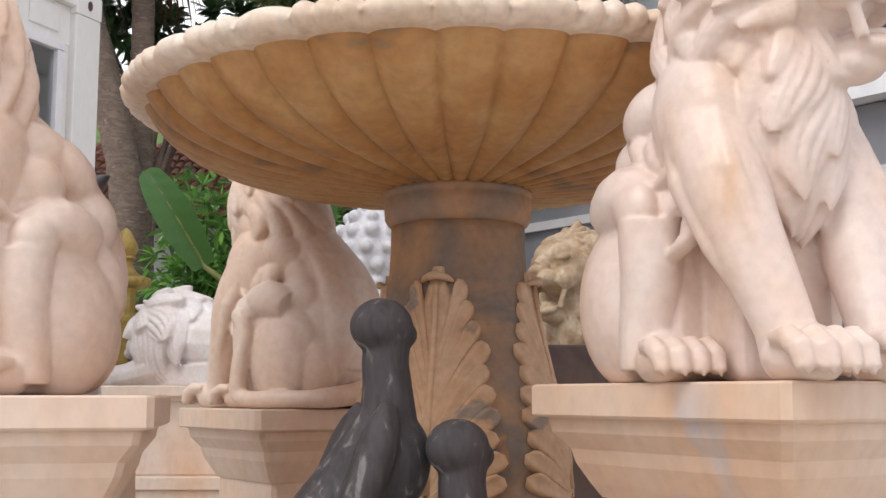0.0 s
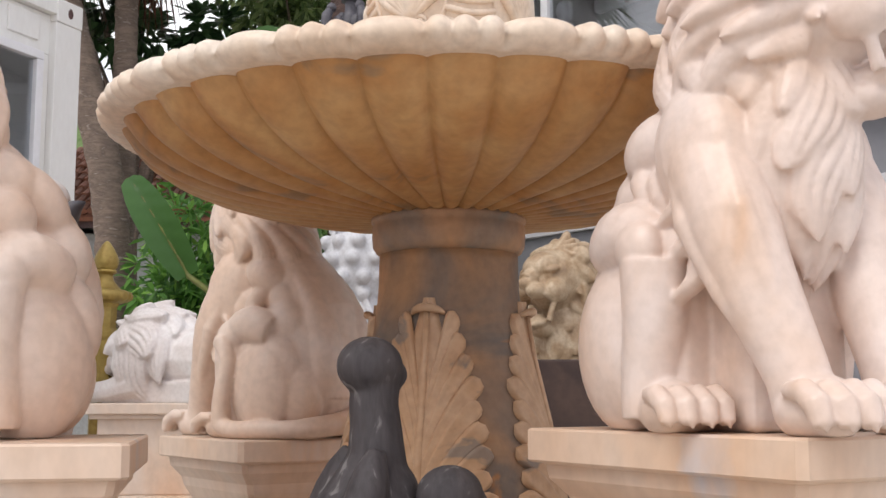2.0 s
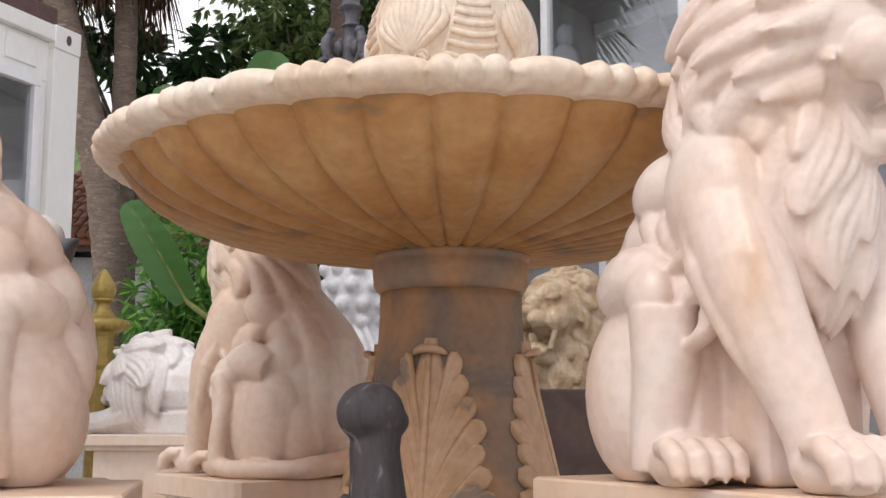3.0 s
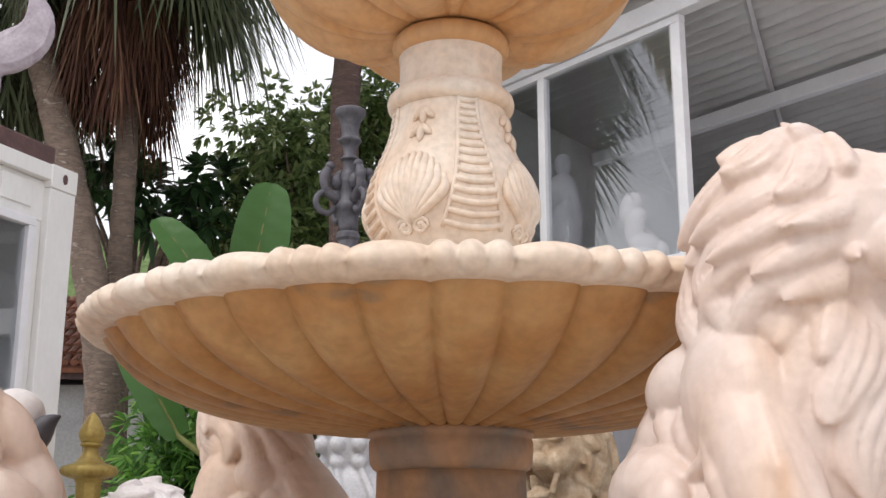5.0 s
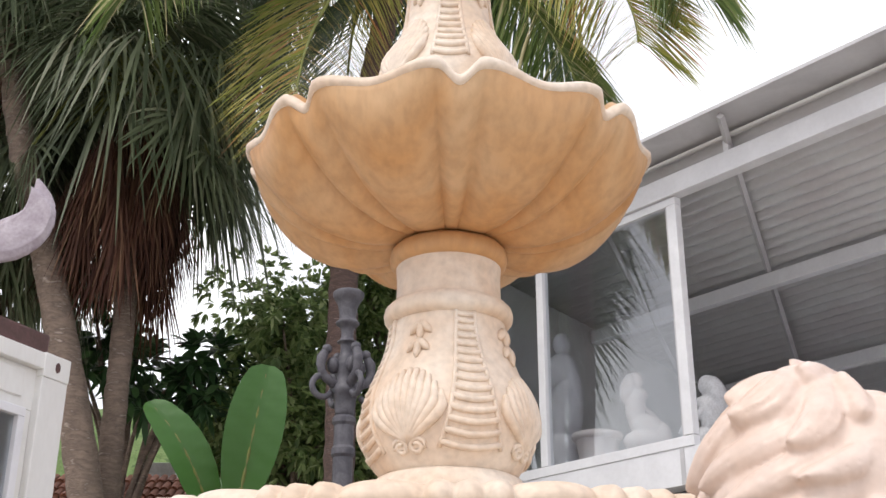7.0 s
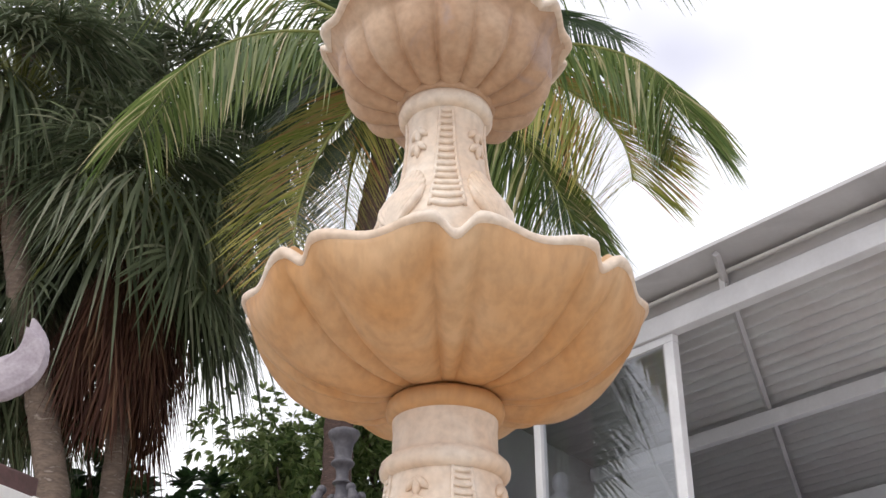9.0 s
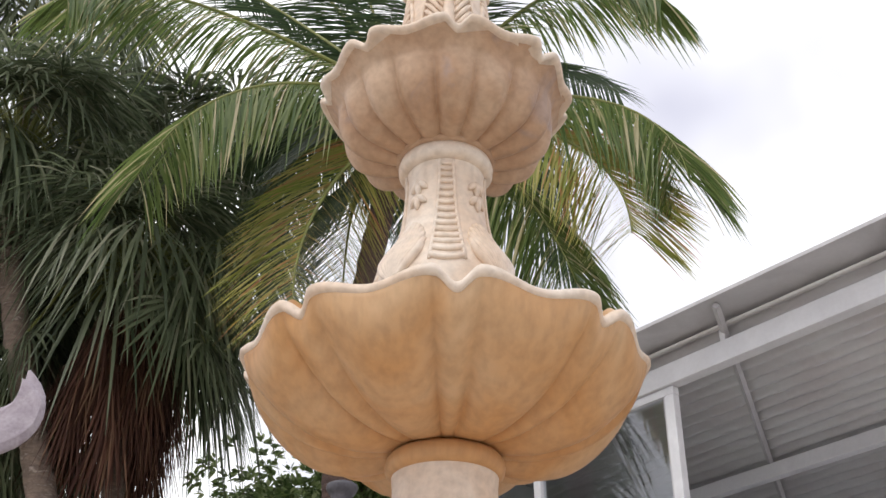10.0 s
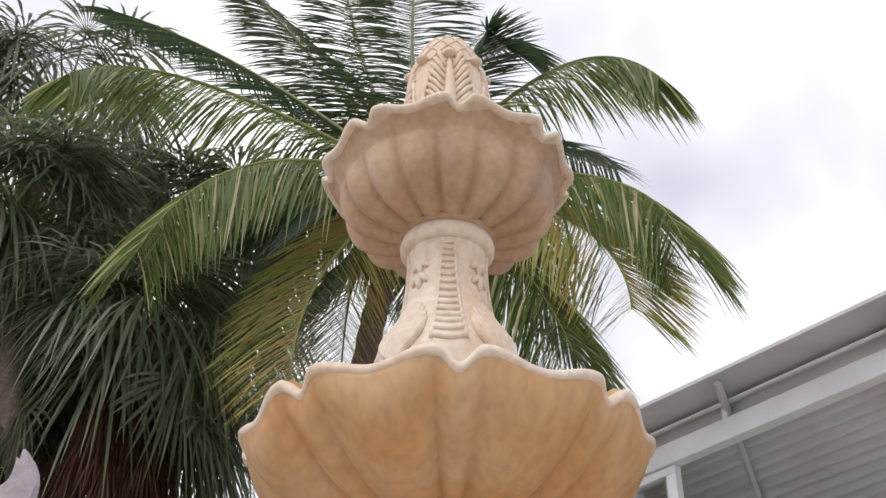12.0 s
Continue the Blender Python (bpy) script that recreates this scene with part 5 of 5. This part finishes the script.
# coconut palm behind the fountain
coco = thing("coconut_palm", (0, 0, 0), "tall coconut palm with arching feathered fronds, some yellowing", "palm tree")
trunk(coco, [(-0.80, 10.2, 0), (-0.74, 10.1, 3.0), (-0.74, 10.0, 5.2), (-0.45, 10.0, 7.6), (-0.12, 10.0, 8.9)], [0.20, 0.135, 0.13, 0.12, 0.14], BARK_DARK)
CROWN = Vector((-0.10, 10.0, 8.95))
FRONDS = [(-2.50, 9.60, 10.02, -3.72, 9.00, 9.55), (-1.72, 9.20, 8.55, -2.58, 8.70, 7.10), (-0.95, 9.40, 7.45, -1.12, 8.80, 5.85), (-2.37, 11.00, 11.63, -4.39, 11.50, 13.15), (-1.51, 11.50, 12.24, -2.68, 12.00, 14.22),
          (-0.78, 11.00, 11.57, -1.30, 11.20, 14.19), (-0.21, 10.50, 11.78, -0.17, 10.60, 14.34), (0.54, 10.00, 11.00, 0.90, 9.60, 10.61), (1.45, 9.60, 10.35, 2.50, 9.30, 9.95), (1.80, 9.40, 8.60, 2.45, 9.00, 7.35),
          (1.40, 9.30, 8.00, 1.84, 8.90, 6.70), (0.85, 9.60, 7.75, 1.36, 9.20, 6.34), (-0.69, 10.40, 8.39, -0.81, 10.20, 6.25), (-1.44, 11.00, 9.71, -2.96, 11.30, 8.74)]
# 0: upper and back fronds, coloured as shaded; 1: plain green; 2: yellowing
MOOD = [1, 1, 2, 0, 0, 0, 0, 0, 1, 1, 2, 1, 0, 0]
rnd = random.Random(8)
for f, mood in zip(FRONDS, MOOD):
    frond(coco, rnd, CROWN, f[:3], f[3:], (LEAF_COCO_SHADE, LEAF_COCO, LEAF_COCO_DRY)[mood], 0.74, 175, 0.026, (0.5, 0.80, 0.45)[mood], (0.5, 0.7, 1.6)[mood])
for k in range(9):
    a = radians(200 + 40 * k)
    frond(coco, rnd, CROWN, CROWN + Vector((1.1 * math.cos(a), 0.8 + 0.8 * abs(math.sin(a)), 0.9 + 0.5 * math.sin(2.1 * k))), CROWN + Vector((2.5 * math.cos(a), 1.4 + 1.2 * abs(math.sin(a)), 0.4 + 1.2 * math.sin(2.1 * k))), LEAF_COCO_SHADE, 0.75, 140, 0.026, 0.55, 0.4)
bm = bmesh.new()
for k in range(14):
    a = TAU * k / 14
    add_tube(bm, [CROWN + Vector((0.10 * math.cos(a), 0.10 * math.sin(a), -0.5)), CROWN + Vector((0.16 * math.cos(a), 0.16 * math.sin(a), -0.05)), CROWN + Vector((0.26 * math.cos(a), 0.26 * math.sin(a), 0.4))], [0.05, 0.06, 0.03], 6)
part("crown_shaft", bm, BARK_DARK, coco, smooth=True)


# fan palms with skirts of dead leaves
def fan_leaf(quads, rnd, hub, d, radius, droop, ribs=30, spread=112, slim=0.042):
    """A fan: narrow folded segments that spread from the hub, their ends hanging."""
    d = d.normalized()
    side = d.cross(Vector((0, 0, 1)))
    side = side.normalized() if side.length > 0.05 else Vector((1, 0, 0))
    up = side.cross(d).normalized()
    for k in range(ribs):
        a = radians(-spread + 2 * spread * k / (ribs - 1))
        w = d * math.cos(a) + side * math.sin(a) + up * 0.12 * (1 if k % 2 else -1)
        quads.append(blade(hub, w, radius * (0.75 + 0.25 * math.cos(a * 0.7)) * rnd.uniform(0.9, 1.08), radius * slim, droop * rnd.uniform(0.7, 1.3), up, 4, (0.25, 1.0, 0.75, 0.05)))


def fan_palm(line, radii, crown, seed, live, dead, label, reach=1.0, radius=0.85, skirt=1.6, low=()):
    rnd = random.Random(seed)
    ob = thing("fan_palm", (0, 0, 0), label, "palm tree", "fan palms")
    trunk(ob, line, radii, BARK)
    crown = Vector(crown)
    quads = []
    stalks = bmesh.new()
    for k in range(int(live * 1.3)):
        az, el = rnd.uniform(0, TAU), rnd.uniform(-0.75, 1.15)
        d = Vector((math.cos(az) * math.cos(el), math.sin(az) * math.cos(el), math.sin(el)))
        hub = crown + d * reach * rnd.uniform(0.75, 1.25)
        add_tube(stalks, [crown + d * 0.1, (crown + hub) / 2 + Vector((0, 0, 0.08)), hub], [0.022, 0.016, 0.012], 5)
        fan_leaf(quads, rnd, hub, d + Vector((0, 0, -0.25)), radius * rnd.uniform(0.8, 1.1), 0.7 if el > 0.2 else 1.1)
    for hub, d in low:                                      # old green leaves that hang lower
        hub = Vector(hub)
        add_tube(stalks, smooth_line([crown, (crown + hub) / 2 + Vector((0, -0.1, 0.35)), hub], 8), 0.016, 5)
        fan_leaf(quads, rnd, hub, Vector(d), radius * 1.15, 0.35, 44, 80, 0.036)
    part("stalk_mass", stalks, RACHIS, ob)["kind"] = "stuff"
    leaf_mesh("crown", quads, LEAF_FAN, ob, "dark green drooping fan leaves", "stuff")
    if dead:
        quads = []
        for k in range(int(dead * 2.4)):
            az = rnd.uniform(0, TAU)
            z = rnd.uniform(-0.1, 1)
            out = (0.22 + 0.42 * math.sin(math.pi * max(0, z) * 0.75)) * rnd.uniform(0.55, 1.1)
            hub = crown + Vector((math.cos(az) * out, math.sin(az) * out, -0.45 - skirt * 0.62 * z))
            d = Vector((0.16 * math.cos(az), 0.16 * math.sin(az), -1))
            fan_leaf(quads, rnd, hub, d, radius * rnd.uniform(0.75, 1.15), 0.1, 11, 13, 0.022)
        leaf_mesh("dead_leaf_skirt", quads, LEAF_DEAD, ob, "brown skirt of dead leaves", "stuff")
    return ob


fan_palm([(-2.93, 11, 0), (-2.95, 11, 3.2), (-2.98, 11, 5.1), (-3.05, 11, 7.4)], [0.15, 0.115, 0.105, 0.12], (-3.1, 11, 7.45), 31, 62, 70, "fan palm with dark hanging leaves and a brown skirt", 0.95, 0.95, 2.1, [((-2.12, 10.3, 6.25), (0.75, -0.1, -0.7)), ((-1.95, 10.5, 6.7), (0.9, 0.1, -0.5)), ((-2.35, 10.2, 6.6), (0.35, -0.2, -0.9)), ((-3.9, 10.4, 6.4), (-0.3, -0.2, -0.9))])
fan_palm([(-2.86, 10.6, 0), (-2.88, 10.6, 1.5), (-3.0, 10.6, 2.9), (-3.58, 10.6, 5.0), (-4.05, 10.6, 6.4), (-4.6, 10.6, 8.6)], [0.20, 0.165, 0.155, 0.14, 0.135, 0.13], (-4.75, 11.2, 9.1), 33, 60, 26, "leaning fan palm with a grey ringed trunk", 1.0, 1.0, 1.2)
fan_palm([(-3.6, 13.5, 0), (-3.6, 13.5, 5), (-3.5, 13.5, 9.8)], [0.2, 0.16, 0.15], (-3.3, 13.4, 10.2), 35, 44, 0, "fan palm standing further back in shade", 1.2, 1.15, 1.2)
fan_palm([(-5.9, 12.6, 0), (-5.7, 12.6, 5), (-5.3, 12.6, 11.4)], [0.2, 0.16, 0.15], (-5.2, 12.6, 12.2), 37, 34, 0, "tall fan palm with lighter upper leaves", 1.25, 1.15, 1.2)
fan_palm([(-5.6, 11.8, 0), (-5.4, 11.8, 4), (-5.2, 11.8, 6.3)], [0.2, 0.16, 0.15], (-5.1, 11.8, 6.6), 39, 60, 30, "low fan palm filling the shade with dark leaves", 1.0, 1.0, 1.2)


# broad-leaved trees and shrubs: leaves in clumps on forked limbs
def broad_tree(name, base, top, centres, mat, seed, label, leaves=260, size=0.16, spread=0.5, width=0.36, stem=0.09, category="tree"):
    rnd = random.Random(seed)
    ob = thing(name, (0, 0, 0), label, category)
    bm = bmesh.new()
    base, top = Vector(base), Vector(top)
    add_tube(bm, smooth_line([base, base.lerp(top, 0.5) + Vector((0.08, 0, 0)), top], 10), [stem * (1 - 0.6 * i / 9) for i in range(10)], 9)
    quads = []
    for c in centres:
        c, r = Vector(c[:3]), c[3]
        add_tube(bm, smooth_line([base.lerp(top, rnd.uniform(0.45, 0.95)), (top + c) / 2 + Vector((0, 0, -0.1)), c], 7), [stem * 0.45 * (1 - 0.7 * i / 6) for i in range(7)], 6)
        n = int(leaves * (r / spread) ** 2)
        twigs = []
        for k in range(max(6, n // 9)):
            d = Vector((rnd.gauss(0, 1), rnd.gauss(0, 1), rnd.gauss(0, 1))).normalized()
            twigs.append((c + d * r * rnd.uniform(0.35, 1.08), d))
        for p, d in twigs:
            for k in range(9):
                q = (d + Vector((rnd.gauss(0, 0.8), rnd.gauss(0, 0.8), rnd.gauss(0, 0.6) - 0.15))).normalized()
                quads.append(blade(p + q * 0.03, q, size * rnd.uniform(0.7, 1.25), size * width, 0.25, Vector((rnd.uniform(-1, 1), rnd.uniform(-1, 1), 1)), 3, (0.15, 0.95, 0.9, 0.08)))
    part("trunk", bm, BARK, ob, smooth=True)
    leaf_mesh("crown", quads, mat, ob, kind="stuff")
    return ob


rnd = random.Random(12)
clumps = [(-1.45 + rnd.uniform(-0.70, 0.75), 13 + rnd.uniform(-0.6, 0.8), 4.9 + rnd.uniform(-1.4, 0.95), rnd.uniform(0.38, 0.6)) for k in range(34)]
broad_tree("mango_tree", (-1.4, 13.2, 0), (-1.4, 13.1, 3.8), clumps, LEAF_MANGO, 13, "leafy green mango tree with dense foliage", 560, 0.125)
clumps = [(-0.35 + rnd.uniform(-0.7, 0.6), 13.4 + rnd.uniform(-0.5, 0.6), 5.0 + rnd.uniform(-2.2, 1.5), rnd.uniform(0.36, 0.55)) for k in range(26)]
broad_tree("mango_tree", (-0.2, 13.6, 0), (-0.3, 13.5, 4.2), clumps, LEAF_MANGO, 14, "leafy green tree with small glossy leaves", 520, 0.125)
clumps = [(-3.55 + rnd.uniform(-0.45, 0.45), 12.4 + rnd.uniform(-0.3, 0.4), 5.0 + rnd.uniform(-0.45, 0.9), rnd.uniform(0.22, 0.34)) for k in range(10)] + [(-2.55 + rnd.uniform(-0.45, 0.35), 12.4 + rnd.uniform(-0.3, 0.3), 4.55 + rnd.uniform(-0.3, 0.35), rnd.uniform(0.16, 0.26)) for k in range(7)]
broad_tree("frangipani_tree", (-3.4, 12.8, 0), (-3.3, 12.6, 3.8), clumps, LEAF_DARK, 15, "dark-leaved frangipani tree with pointed leaf rosettes", 70, 0.26, 0.4, 0.30)
clumps = [(-1.85 + rnd.uniform(-0.55, 0.60), 9.9 + rnd.uniform(-0.4, 0.5), 1.45 + rnd.uniform(-1.0, 0.95), rnd.uniform(0.24, 0.40)) for k in range(34)]
broad_tree("shrub", (-2.2, 10, 0), (-2.2, 10, 1.1), clumps, LEAF_SHRUB, 16, "dense green garden shrub with narrow leaves", 300, 0.15, 0.4, 0.26, 0.04, "shrub")
clumps = [(-1.2 + rnd.uniform(-0.6, 0.8), 10.6 + rnd.uniform(-0.4, 0.5), 1.7 + rnd.uniform(-1.1, 0.9), rnd.uniform(0.24, 0.40)) for k in range(16)]
broad_tree("shrub", (-1.1, 10.8, 0), (-1.1, 10.8, 1.4), clumps, LEAF_SHRUB, 17, "green shrub beside the banana plant", 260, 0.15, 0.4, 0.26, 0.04, "shrub")


def banana(base, leaves, label):
    ob = thing("banana_plant", base, label, "banana plant")
    bm = bmesh.new()
    add_tube(bm, [(0, 0, 0), (0.02, 0, 0.8), (0, 0, 1.6)], [0.10, 0.085, 0.06], 10)
    part("stem", bm, RACHIS, ob, smooth=True)
    for root, tip, width, bend, face in leaves:
        root, tip = Vector(root), Vector(tip)
        side = (tip - root).cross(Vector(face)).normalized()
        nrm = side.cross(tip - root).normalized()
        rows, mids = [], []
        for i in range(22):
            t = i / 21
            c = root.lerp(tip, t) + nrm * bend * math.sin(math.pi * t) + Vector((0, 0, -0.10 * t * t))
            w = width * (math.sin(math.pi * min(1, 0.10 + 0.86 * t)) ** 0.42) * (1 if t < 0.97 else 0.55)
            rows.append([c + side * w * k / 4 + nrm * (0.05 * abs(k / 4) * w / max(width, 0.01) + 0.006 * math.sin(40 * t + k)) for k in range(-4, 5)])
            mids.append(c - nrm * 0.006)
        leaf = leaf_mesh("leaf", [rows], BANANA, ob, "broad green banana leaf", smooth=True)
        bm = bmesh.new()
        add_tube(bm, [Vector((0, 0, 1.4))] + [root] + mids[1:], [0.03, 0.022] + [0.016 * (1 - 0.8 * i / 21) for i in range(1, 22)], 6)
        part("midrib", bm, RACHIS, leaf, smooth=True)
    return ob


banana((-1.35, 8.6, 0), [((0.03, -0.1, 2.65), (0.17, -0.1, 3.70), 0.21, 0.05, (0.25, -1, 0.2)), ((-0.2, 0.0, 2.55), (-0.68, -0.1, 3.42), 0.16, 0.10, (-0.2, -0.6, 0.9)), ((0.25, 0.3, 1.7), (0.5, 0.2, 2.75), 0.14, 0.08, (0.3, -1, 0.3)), ((-0.5, 0.3, 1.75), (-0.98, 0.3, 2.62), 0.15, 0.06, (-0.2, -1, 0.4)), ((0.05, 0.2, 2.0), (-0.3, 0.4, 2.95), 0.17, 0.06, (0.1, -1, 0.3))], "banana plant with broad upright green leaves")
